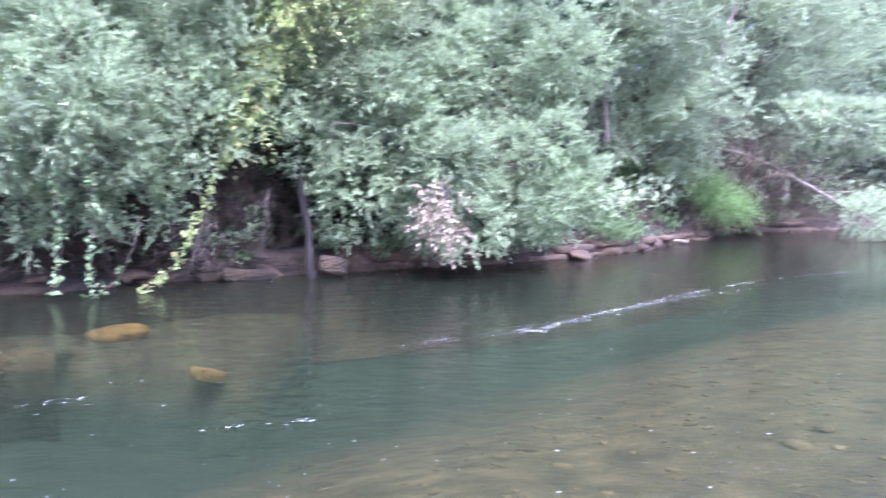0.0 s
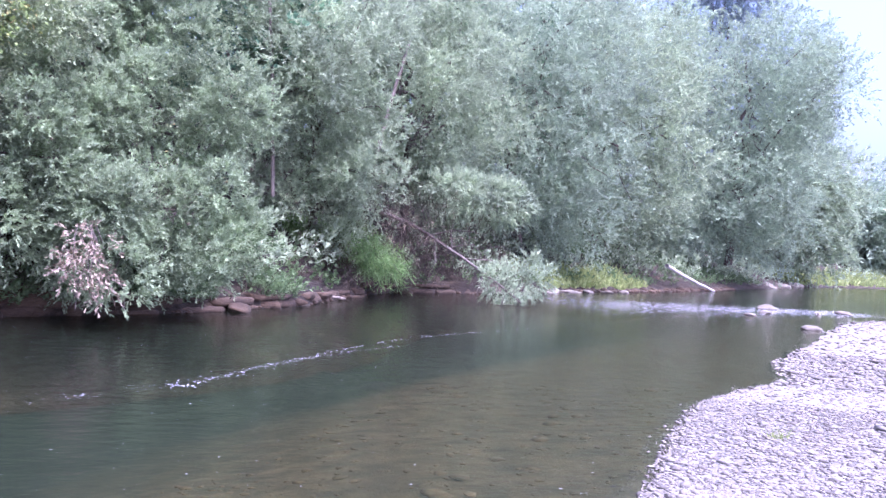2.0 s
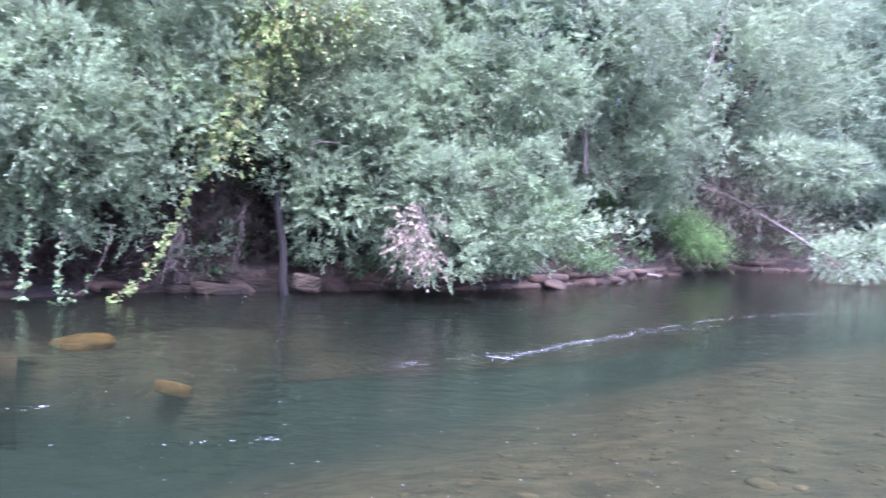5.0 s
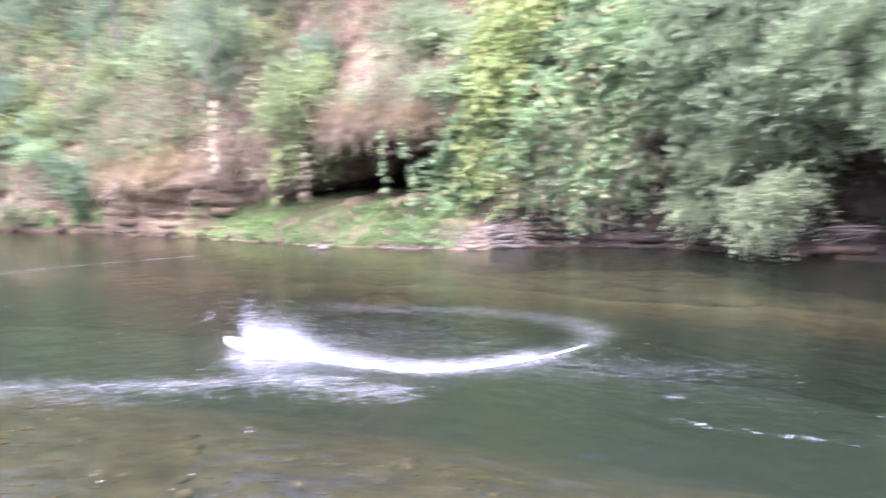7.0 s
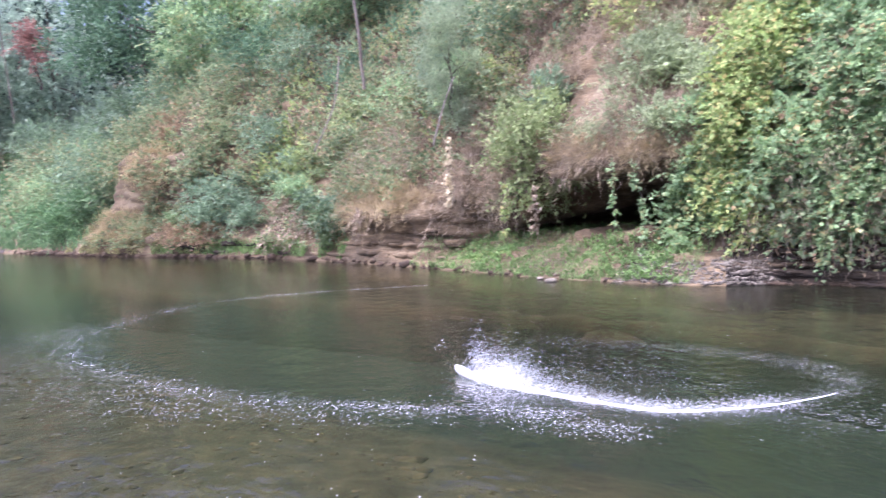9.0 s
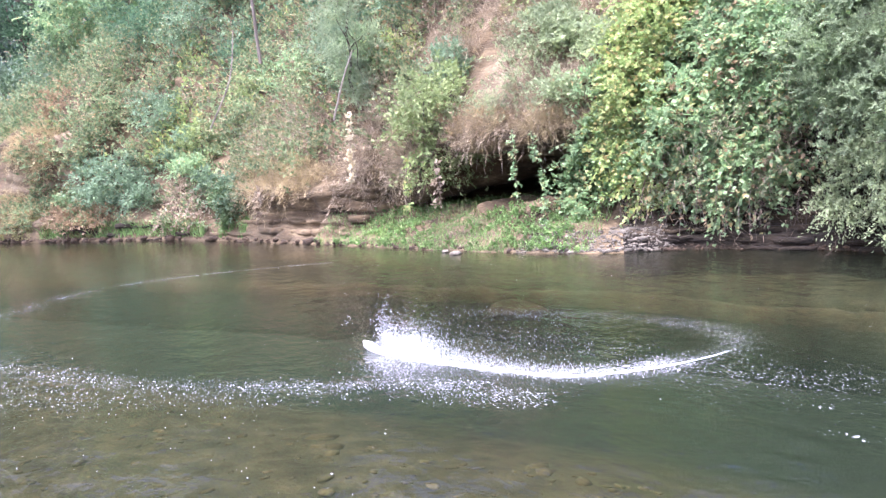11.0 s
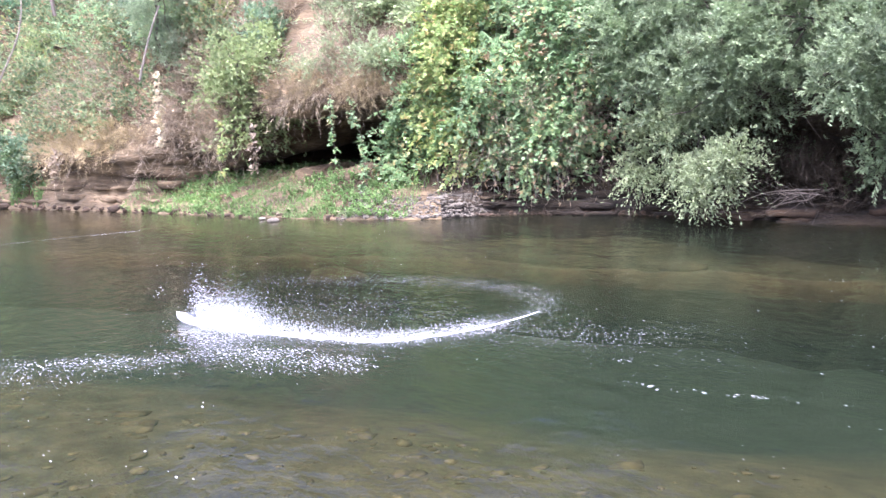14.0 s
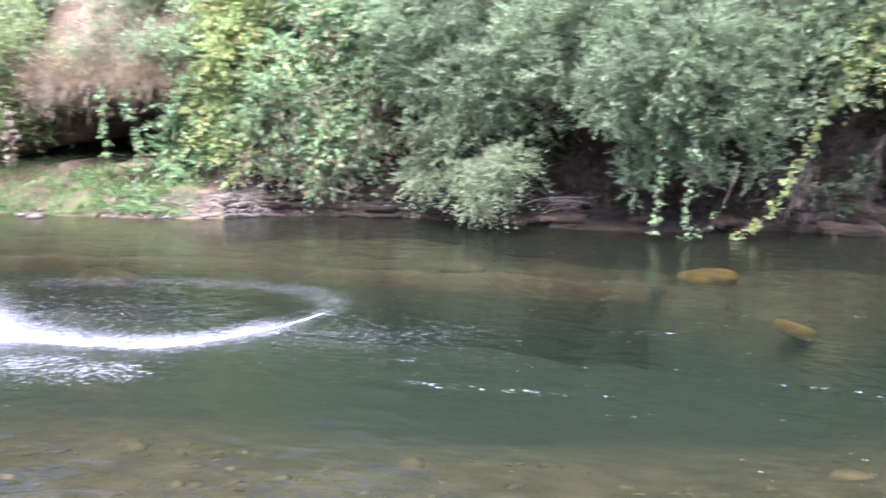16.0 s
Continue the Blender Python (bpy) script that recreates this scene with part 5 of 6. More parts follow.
# single bushes on the slope: bearing, height on the slope, size, leaves
SCRUB = [(98.6, 2.6, 1.6, BLUE_IVY), (100, 4.5, 1.9, SCRUB_GREEN), (101, 2.2, 1.7, MIXED), (102, 6, 2.3, BLUE_IVY), (103, 3.6, 2.0, BRAMBLE), (104.5, 2.2, 1.8, MIXED), (105, 5, 2.4, BLUE_IVY), (106.5, 3, 2.2, MEADOW), (99, 7, 2.0, BLUE_IVY), (97.4, 5.2, 1.6, MIXED), (98.2, 8.6, 1.8, MIXED), (100.6, 3.2, 1.5, BRAMBLE_YELLOW), (99.6, 1.8, 1.3, BRAMBLE),
         (96.6, 2.4, 1.1, BLUE_IVY), (96.2, 3.6, 1.2, MIXED), (97.6, 1.2, 1.0, MEADOW), (99.4, 1.0, 1.1, MEADOW), (95, 5.2, 1.1, MIXED), (93, 6.4, 1.3, MIXED), (91.4, 4.9, 1.0, MIXED), (89.5, 5.2, 1.1, MIXED), (92, 8.2, 1.6, MAPLE), (88.6, 7.6, 1.4, BLUE_IVY), (86, 7, 1.3, MAPLE), (87.6, 4.4, 1.0, BLUE_IVY),
         (90.2, 2.0, .95, BLUE_IVY), (88.7, 2.4, .95, BLUE_IVY), (87.3, 1.8, .85, BLUE_IVY), (86.4, 1.0, .7, BLUE_IVY), (89, .9, .7, BLUE_IVY), (85.6, 2.4, .8, BLUE_IVY), (90.6, 3.2, .8, MIXED), (91, .6, .55, BRAMBLE),
         (84.6, 3.0, .9, SCRUB_GREEN), (83.4, 2.2, .8, BRAMBLE), (84.2, 4.4, 1.0, SCRUB_GREEN), (82.6, 3.6, .9, MIXED), (82.2, 1.7, .6, BLUE_IVY), (81.3, 1.0, .6, IVY), (80.9, 1.6, .55, BLUE_IVY), (81.6, .5, .45, IVY),
         (83.6, 5.8, 1.1, MIXED), (81.2, 5.2, 1.0, BRAMBLE), (79.6, 4.9, 1.0, MIXED), (80, 6.8, 1.2, BLUE_IVY), (78.2, 5.6, 1.1, BLUE_IVY), (77.6, 7.4, 1.2, MIXED), (76.4, 5.0, .9, BRAMBLE), (75.6, 6.4, 1.0, BLUE_IVY), (74.4, 5.2, .8, BRAMBLE_YELLOW), (74, 7.4, 1.1, MIXED),
         (73.4, 4.2, .7, MIXED), (71.2, 4.6, .8, BLUE_IVY), (70.2, 3.9, .8, SCRUB_GREEN), (69.8, 3.0, .85, SCRUB_GREEN), (70.3, 2.2, .75, SCRUB_GREEN), (69.2, 2.3, .7, SCRUB_GREEN), (70.6, 1.5, .55, SCRUB_GREEN), (68.8, 1.5, .5, SCRUB_GREEN), (71.6, 2.4, .5, SCRUB_GREEN),
         (69, 6.6, 1.0, BRAMBLE_YELLOW), (66, 6.8, .9, MIXED), (64, 5.4, .7, WILLOW_PALE), (62, 4.8, .7, WILLOW_PALE), (61, 6.2, .9, SCRUB_GREEN), (59.4, 4.4, .8, WILLOW_PALE), (58.2, 3.0, .6, BRAMBLE), (60, 3.4, .5, WILLOW_PALE), (57.6, 5.4, .9, BRAMBLE_YELLOW)]
SAY = {"bramble_leaves": "green bramble bush", "mixed_scrub_leaves": "green and rust-brown scrub bush", "maple_leaves": "green leafy bush", "ivy_leaves": "dark green ivy-covered bush",
       "yellowing_bramble_leaves": "yellow-green bramble bush", "dry_grass": "dry brown tangled bush", "meadow_grass": "lush green bush", "bluish_ivy_leaves": "bluish green ivy mound", "light_scrub_leaves": "light yellow-green shrub", "pale_willow_leaves": "pale grey-green shrub"}
for be, z, size, mat in SCRUB:
    i = int(np.argmin(np.abs(bearing - be)))
    j = int(np.argmin(np.abs(BANK[i, :, 2] - z) + 3 * (np.arange(ROWS) < 20)))
    size = size * (1.35 if be > 96 else 1)
    c = BANK[i, j] + NORM[i, j] * size * 0.35
    lobes = [(*(c + rng.normal(size=3) * size * 0.45), *(size * np.array([.62, .62, .5]) * rng.uniform(.7, 1.2))) for _ in range(4)]
    thin = mat is DRY
    leafy("scrub_bush", SAY[mat.name] + " on the slope", "bush", lobes, BANK[i, j] - np.array([0, 0, .1]), int((300 if be > 96 else 170) * max(1, size) ** 1.2), 10, .4 * size + .15, .3 if thin else .105 + .03 * size, .016 if thin else .062 + .018 * size, mat,
          radius=.03, limbs=5, boughs=4, bough=.5, gap=.1, droop=.5 if thin else .3, spread=.6 if thin else .9, group="bushes on the slope")

# grass at the foot of the bank
for name, label, be, z, n, h, w, mat in [
        ("grass_patch", "bright green grass below the hollow", (56.5, 75), (-0.02, 0.84), 17000, 0.13, 0.013, GRASS),
        ("grass_patch", "lush grass on the low far bank", (96.5, 110), (0.1, 0.9), 4000, 0.7, 0.06, MEADOW),
        ("grass_patch", "sunlit yellow-green grass at the water's edge", (-37, -30), (0.1, 0.9), 5000, 0.5, 0.05, GRASS_YELLOW),
        ("grass_patch", "green grass tuft on the bank ledge", (-21.5, -16.5), (0.8, 2.2), 5000, 0.4, 0.03, GRASS),
        ("grass_patch", "far yellow-green grass at the bend", (-53, -46), (0.1, 1.5), 4000, 1.4, 0.14, GRASS_YELLOW),
        ("grass_patch", "small green weeds at the foot of the rock", (80, 92), (0.05, 0.5), 2500, 0.3, 0.03, GRASS)]:
    p, o = on_bank(n, *be, *z)
    az = np.degrees(np.arctan2(-p[:, 0], p[:, 1]))
    p = p[(ripple_noise(p, 1.3, 4) > -0.5) & ~((np.abs(az - 62.6) < .9) & (p[:, 2] > .55))]
    v, f = blades(p, (0, 0, 1), h, w)
    tagged(new(name, mesh_np(name, v, f, mat)), label, "grass", kind="stuff")


cover("weeds", "low broad-leaved weeds below the hollow", "weeds", (56.5, 75), (0.0, 0.84), 3400, 7, .18, .055, .045, GRASS, .03, -.3, 1.8, seed=31, up=1.2, spread=1.2)
cover("leaf_litter", "dry pale leaves and stalks on the grass", "leaf litter", (52, 75), (0.0, 0.7), 130, 4, .2, .07, .028, DEAD_LEAF, .02, -.2, 1.8, seed=32, up=.6, spread=1.3)

# ---- stones, boulders, logs ----
def stone(x, y, z, sx, sy, sz, mat, seed, label, turn=0.0, name="rock"):
    ob = new(name, boulder_mesh(name, (sx, sy, sz), mat, seed))
    ob.location, ob.rotation_euler = (x, y, z), (0, 0, turn)
    return tagged(ob, label, "rock")


def slab_rock(at, size, turn, tilt, seed, label, mat=SLAB, name="boulder"):
    """A thick tilted slab with worn edges and a cleft face."""
    v = np.sign(ICO3_V) * np.abs(ICO3_V) ** 0.33
    v = v * np.asarray(size)
    v = v * (1 + 0.09 * ripple_noise(v, 1.1, seed) + 0.04 * ripple_noise(v, 3.0, seed + 1))[:, None]
    ob = new(name, mesh_np(name, v, ICO3_F, mat))
    ob.location, ob.rotation_euler = at, (0, radians(tilt), radians(turn))
    return tagged(ob, label, "rock")


slab_rock((-70.8, -27.6, 1.7), (3.1, 2.2, 1.0), 112, 42, 3, "grey slanting rock slab leaning at the water's edge")
slab_rock((-68.7, -30.0, .9), (3.0, 2.0, 1.2), 110, 44, 8, "grey-brown rock slab under the leaning one")
stone(-15.35, 9.05, 0.05, .26, .18, .13, ROCK, 11, "pale grey rock at the water's edge", 0.4)
for i, (x, y, s) in enumerate([(-14.95, 9.3, .16), (-14.6, 9.45, .2), (-14.2, 9.6, .17), (-13.8, 9.75, .15), (-14.75, 9.7, .12), (-14.3, 9.95, .13), (-16.3, 7.45, .2), (-16.9, 7.5, .13),
                               (-13.4, 10.1, .12), (-13.2, 10.4, .14), (-15.0, 9.75, .11), (-14.0, 10.05, .1)]):
    stone(x, y, 0.02, s * .75, s * 0.5, s * 0.3, COBBLE_BROWN, 20 + i, "grey-brown cobble at the foot of the bank", i * 0.7, "shore_stone")
for i, (x, y, sx, sz) in enumerate([(-3.35, 15.4, .45, .3), (-3.9, 15.3, .3, .22), (-2.3, 16.2, .5, .4), (-1.7, 16.3, .45, .45), (-4.4, 15.3, .3, .25), (3.1, 18.9, .42, .25), (4.1, 20.2, .35, .3),
                                   (4.7, 21.0, .3, .25), (5.4, 21.9, .35, .22), (10.3, 27.8, .4, .25), (13.2, 29.6, .55, .3), (14.6, 30.0, .5, .3), (-0.3, 17.1, .4, .3)]):
    stone(x, y, 0.03, sx, sx * 0.7, sz * .65, BROWN_ROCK, 50 + i, "brown rock at the foot of the bank", i * 0.9, "bank_rock")
for i, (x, y, s) in enumerate([(27.8, 28.7, .75), (31.3, 27.7, .55), (20.7, 19.5, .4), (59, 61, 1.6), (64, 65, 1.3), (70, 68.6, 1.5), (19.6, 33.4, .5), (21, 34.2, .45), (22.5, 35, .5), (24, 35.6, .4),
                               (25.5, 36.3, .45), (23, 24.6, .25), (25, 25.9, .3), (29, 27, .25), (18.5, 32.2, .4)]):
    stone(x, y, 0.02, s * (.7 + .6 * ((i * 37) % 10) / 10), s * 0.55, s * (.25 + .02 * (i % 7)), COBBLE_BROWN, 80 + i, "grey rock standing in the shallow riffle", i * 1.3, "river_rock")
for i, (x, y, s) in enumerate([(-67.4, -18.2, 1.2), (-72, -22.8, .9), (-70, -20.6, .7), (-64, -17, .6), (-58, -13.2, .6), (-48.5, -8, .5), (-55, -11.8, .5)]):
    stone(x, y, 0.1, s, s * 0.7, s * 0.6, ROCK, 110 + i, "grey stone on the low far shore", i * 0.8, "shore_stone")
stone(-4.93, 12.6, -0.58, .46, .3, .2, OCHRE_STONE, 131, "ochre stone lying under shallow water", 0.1, "sunken_rock")
slab_rock((-3.05, 10.65, -.74), (.22, .15, .09), 50, 18, 132, "ochre-brown wedge-shaped stone at the end of the sunken shelf", OCHRE_STONE, "sunken_rock")
stone(-12.2, 6.65, -0.6, .55, .26, .2, LIP_STONE, 133, "yellowish flat stone under shallow water", 0.6, "sunken_rock")
stone(-11.95, 11.05, -0.5, .5, .26, .15, LIP_STONE, 134, "yellowish flat stone under shallow water", 0.6, "sunken_rock")
stone(-8.2, 10.6, -0.55, .4, .22, .12, LIP_STONE, 135, "yellowish flat stone under shallow water", 0.5, "sunken_rock")


def log(name, label, points, r0, r1, mat, twigs=(), category="log"):
    ob = thing(name, label, category, at=tuple(points[0]))
    base = np.asarray(points[0])
    n = 3 * len(points)
    line_p = smooth_line(points, np.linalg.norm(np.asarray(points[-1]) - base) / n)
    v, f = tube(line_p + rng.normal(size=line_p.shape) * r0 * 0.12, np.linspace(r0, r1, len(line_p)), 9)
    part("trunk", mesh_np("trunk", v - base, f, mat, True), ob)
    for a, b, r in twigs:
        v, f = tube(crooked(a, b, 6, 0.06), np.linspace(r, r * 0.3, 6), 5)
        part("branch", mesh_np("branch", v - base, f, mat, True), ob)
    return ob


log("driftwood_log", "weathered log lying on the shore", [(5.3, 23.4, .28), (6.0, 23.2, .16), (6.75, 23.0, .06)], .06, .04, PALE_BARK, [((5.8, 23.3, .2), (5.5, 22.9, .45), .03)])
log("driftwood_log", "bleached fallen log sloping into the river", [(31.8, 41.1, 1.5), (35, 43.0, .8), (39.2, 45.4, .0)], .13, .07, DEAD_WOOD)
log("driftwood_log", "bleached log lying on the grassy bank", [(-57.5, -16.8, 2.5), (-58.0, -15.6, 2.9), (-58.4, -14.2, 3.5)], .15, .09, PALE_BARK)
log("driftwood_log", "grey log resting on the low shore", [(-76, -26.8, 1.7), (-70, -23, 1.8), (-63.5, -19.4, 1.9)], .09, .05, PALE_BARK)
fallen = log("fallen_willow", "fallen willow limb with bare twigs reaching the water", [(8.8, 28.6, 2.9), (9.8, 27.2, 2.55), (10.9, 25.6, 1.7), (11.7, 24.4, 1.0), (12.6, 23.4, .15)], .075, .03, PALE_BARK,
             [((9.8, 27.2, 2.5), (9.5, 26.6, 1.5), .03), ((10.5, 26.2, 2.1), (12.6, 25.6, 2.5), .03), ((10.9, 25.6, 1.7), (12.9, 25.4, 1.9), .025), ((11.3, 25.0, 1.4), (13.4, 24.6, 1.3), .025),
              ((11.7, 24.4, 1.0), (11.2, 23.9, .1), .02), ((11.9, 24.2, .8), (12.0, 23.5, .05), .02), ((10.6, 26.0, 1.9), (10.2, 25.2, .6), .02), ((11.0, 25.5, 1.7), (11.4, 26.2, 3.0), .025)], "fallen tree")
p, o = crown_points([(12.4, 24.0, .75, 1.0, .7, .45), (13.4, 24.6, 1.0, .8, .6, .5)], 260)
v, f = sprays(p, unit(o + rng.normal(size=p.shape) * 0.4), np.full(len(p), .4), 12, .15, .05)
v[:, 2] = np.maximum(v[:, 2], .02)
part("crown", mesh_np("crown", v - np.array([8.8, 28.6, 2.9]), f, WILLOW_FAR), fallen, "pale leaves trailing in the water")
p, o = crown_points([(12.6, 25.6, 3.4, 1.2, .7, .6), (11.4, 26.4, 3.6, 1.0, .7, .6)], 420)
v, f = sprays(p, unit(o + rng.normal(size=p.shape) * 0.4), np.full(len(p), .45), 14, .16, .05)
part("crown", mesh_np("crown", v - np.array([8.8, 28.6, 2.9]), f, WILLOW_FAR), fallen, "pale living leaves on the upper twigs")

p, o = crown_points([(9.5, 26.7, 1.5, .7, .5, .8), (10.3, 26.5, 2.0, .9, .5, .8), (9.2, 27.2, 2.7, 1.2, .5, .5), (11.0, 26.3, 1.4, .7, .5, .7)], 330)
v, f = sprays(p, unit(o * .3 + np.array([.2, 0, -.5]) + rng.normal(size=p.shape) * 0.6), np.full(len(p), .55), 9, .3, .012, .7, .4)
v[:, 2] = np.maximum(v[:, 2], .05)
part("dead_twig_tangle", mesh_np("dead_twig_tangle", v - np.array([8.8, 28.6, 2.9]), f, DARK_TWIG), fallen, "tangle of fine dead brown twigs")
thicket("grass_tuft", "bright green grass hanging over the earth bank", [(8.0, 25.3, 1.45, .4, .3, .45), (8.6, 25.5, 1.15, .5, .3, .4), (9.1, 25.8, .9, .3, .3, .3)], 260, 12, .4, .3, .02, GRASS, .6)


def hanging(name, label, points, leaf_mat, n, leaf=0.07, r=0.008, mat=BARK, category="vine", twigs=()):
    """A vine or root that hangs, with leaves along it."""
    ob = thing(name, label, category, at=tuple(points[0]))
    base = np.asarray(points[0], float)
    lp = smooth_line(points, 0.08)
    v, f = tube(lp + rng.normal(size=lp.shape) * 0.008, np.linspace(r, r * 0.6, len(lp)), 5)
    part("stem", mesh_np("stem", v - base, f, mat, True), ob)
    if n:
        at = lp[rng.integers(0, len(lp), n)] + rng.normal(size=(n, 3)) * 0.03
        v, f = sprays(at, unit(rng.normal(size=(n, 3)) + np.array([0, -0.4, -0.3])), np.full(n, .06), 3, leaf, leaf * 0.8, 1.0)
        v[:, 2] = np.maximum(v[:, 2], .01)
        part("leaves", mesh_np("leaves", v - base, f, leaf_mat), ob)
    for a, b, rr in twigs:
        v, f = tube(crooked(a, b, 7, 0.05), np.linspace(rr, rr * 0.5, 7), 5)
        part("root", mesh_np("root", v - base, f, mat, True), ob)
    return ob


hanging("hanging_vine", "green ivy vine hanging from the willow", [(-5.6, 12.2, 2.2), (-5.6, 12.13, 1.4), (-5.56, 12.13, .75), (-5.63, 12.08, .17)], BRAMBLE, 60)
hanging("hanging_vine", "green ivy vine hanging from the willow", [(-5.17, 12.37, 2.3), (-5.17, 12.32, 1.25), (-5.21, 12.32, .55), (-5.17, 12.32, .14)], BRAMBLE, 45)
hanging("hanging_vine", "thin vine trailing into the water", [(-4.6, 12.7, 1.2), (-4.64, 12.55, .78), (-4.9, 12.5, .27), (-5.25, 12.4, .01)], IVY, 14)
hanging("hanging_vine", "yellow-green vine trailing into the water", [(-3.3, 14.2, 2.9), (-3.6, 13.9, 2.1), (-3.86, 13.7, 1.5), (-4.1, 13.4, .75), (-4.3, 13.2, .35), (-4.7, 12.95, .01)], BRAMBLE_YELLOW, 150)
root_rng = np.random.default_rng(77)
hanging("root_tangle", "pale bare roots fanning from the bank", [(-3.85, 13.9, 1.5), (-3.88, 13.75, 1.2), (-4.0, 13.6, .8), (-4.11, 13.55, .25)], IVY, 0, r=0.01, mat=PALE_BARK, category="roots",
        twigs=[((-3.88 + .04 * root_rng.normal(), 13.8, 1.3 - .25 * root_rng.random()), (-4.05 + .32 * root_rng.normal(), 13.5 + .1 * root_rng.normal(), .2 + .5 * root_rng.random()), .002 + .004 * root_rng.random()) for _ in range(16)])
hanging("root_tangle", "thin bare roots hanging over the ledge", [(-3.05, 14.75, 1.6), (-3.12, 14.65, 1.1), (-3.22, 14.6, .4)], IVY, 0, r=0.007, mat=PALE_BARK, category="roots",
        twigs=[((-3.05, 14.7, 1.5), (-3.5, 14.6, 1.0), .01), ((-3.1, 14.7, 1.3), (-3.05, 14.6, .4), .008)])
hanging("hanging_vine", "leafy ivy strand hanging in front of the hollow", [(-16.3, 9.0, 2.5), (-16.28, 9.0, 1.9), (-16.25, 9.02, 1.5), (-16.25, 9.02, 1.05)], BRAMBLE, 42, 0.085)
hanging("hanging_vine", "leafy ivy strand beside the hollow", [(-16.1, 9.4, 2.5), (-16.05, 9.4, 2.1), (-15.9, 9.5, 1.7), (-15.8, 9.5, 1.1), (-15.75, 9.4, .5)], BRAMBLE, 60, 0.1)
for x, y, z0, z1, mat, n in [(-20.24, 6.6, 3.4, 1.7, PALE_LEAF, 55), (-18.6, 7.4, 2.2, .9, BRAMBLE_YELLOW, 30), (-21.7, 4.5, 1.6, .9, DEAD_LEAF, 40), (-17.9, 7.9, 2.0, 1.0, DEAD_LEAF, 30)]:
    hanging("hanging_vine", "dry leaf cluster hanging on the slope", [(x, y, z0), (x + .05, y - .05, (z0 + z1) / 2), (x, y - .05, z1)], mat, n, 0.11)
for k in range(18):
    q = np.array([-14.3, 10.45, 0]) + (k + root_rng.random()) / 18 * np.array([2.7, 1.05, 0])
    top = 1.1 + .6 * root_rng.random()
    hanging("bramble_cane", "dry bramble cane hanging over the rock ledge", [(q[0], q[1] + .1, top), (q[0] + .1 * root_rng.normal(), q[1] - .12, top * .65), (q[0] + .14 * root_rng.normal(), q[1] - .15, .2 + .3 * root_rng.random())],
            RUST if k % 2 else BRAMBLE, 9, .07, r=0.008, mat=PALE_BARK, category="cane")
for k in range(26):
    a = rng.uniform(38, 56)
    i = int(np.argmin(np.abs(bearing - a)))
    q = BANK[i, 30] + NORM[i, 30] * 0.25
    hanging("hanging_root", "thin bare root hanging over the rock ledge", [(q[0], q[1], q[2] + .2), (q[0] + rng.normal() * .03, q[1] - .08, q[2] - .15), (q[0] + rng.normal() * .05, q[1] - .1, max(.03, q[2] - .5))],
            IVY, 0, r=0.009, mat=BARK, category="roots")
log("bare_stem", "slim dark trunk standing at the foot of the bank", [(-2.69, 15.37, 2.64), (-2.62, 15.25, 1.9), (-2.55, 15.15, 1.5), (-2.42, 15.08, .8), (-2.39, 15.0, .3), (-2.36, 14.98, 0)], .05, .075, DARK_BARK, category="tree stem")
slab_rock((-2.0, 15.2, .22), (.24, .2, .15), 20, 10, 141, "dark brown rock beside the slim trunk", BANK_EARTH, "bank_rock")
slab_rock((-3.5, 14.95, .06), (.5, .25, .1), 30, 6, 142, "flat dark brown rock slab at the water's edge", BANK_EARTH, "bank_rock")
# stems on the slope and bare twigs at the willow's foot
for pts, r, mat in [([(-27.34, 6.05, 5.6), (-27.37, 5.95, 7.4), (-27.39, 5.8, 8.8), (-27.5, 5.6, 10.5)], .06, PALE_BARK), ([(-24.7, 3.9, 3.4), (-25.0, 4.6, 4.8), (-26.0, 5.0, 6.4)], .025, PALE_BARK),
                    ([(-21.6, 6.6, 3.3), (-21.8, 7.0, 4.4), (-22.0, 7.4, 5.2)], .03, PALE_BARK), ([(4.6, 23.6, 2.8), (4.4, 23.8, 6.0), (4.0, 24.2, 10.5)], .06, PALE_BARK),
                    ([(8.6, 26.8, 4.6), (9.1, 27.2, 6.6), (9.8, 27.6, 9)], .08, PALE_BARK), ([(-70.4, -14.3, 7.5), (-70.7, -14.0, 14), (-71.2, -13.6, 24)], .1, PALE_BARK), ([(-69.6, -17.6, 10), (-70, -17.2, 15), (-71, -17.4, 24)], .08, PALE_BARK), ([(-71.4, -11.6, 9), (-71.4, -11.9, 13), (-72, -12.6, 20)], .07, PALE_BARK)]:
    log("bare_stem", "slender pale stem rising through the leaves", pts, r, r * 0.6, mat, category="tree stem")
log("dead_branch", "bare dead twigs at the foot of the willow", [(-7.2, 12.7, .55), (-7.9, 12.2, .5), (-8.5, 11.6, .1)], .009, .004, PALE_BARK,
    [((-7.3 + .25 * root_rng.normal(), 12.5 + .1 * root_rng.normal(), .5), (-7.5 + .6 * root_rng.normal(), 12.0 + .2 * root_rng.normal(), .1 + .6 * root_rng.random()), .002 + .004 * root_rng.random()) for _ in range(26)], "branch")
p, o = crown_points([(.02, 14.55, 1.0, .22, .15, .35), (.22, 14.5, .8, .2, .15, .3), (-.2, 14.5, 1.45, .28, .15, .2), (.1, 14.5, 1.5, .2, .15, .18), (-.25, 14.55, 1.05, .2, .15, .25)], 95, zmin=.4)
v, f = sprays(p, unit(o + np.array([0, 0, -0.6]) + rng.normal(size=p.shape) * 0.5), np.full(len(p), .25), 10, .085, .04, .8, .3)
dead = thing("dead_branch", "pinkish brown dead leaves hanging in the willow bush", "branch", at=(0, 14.85, 1.6))
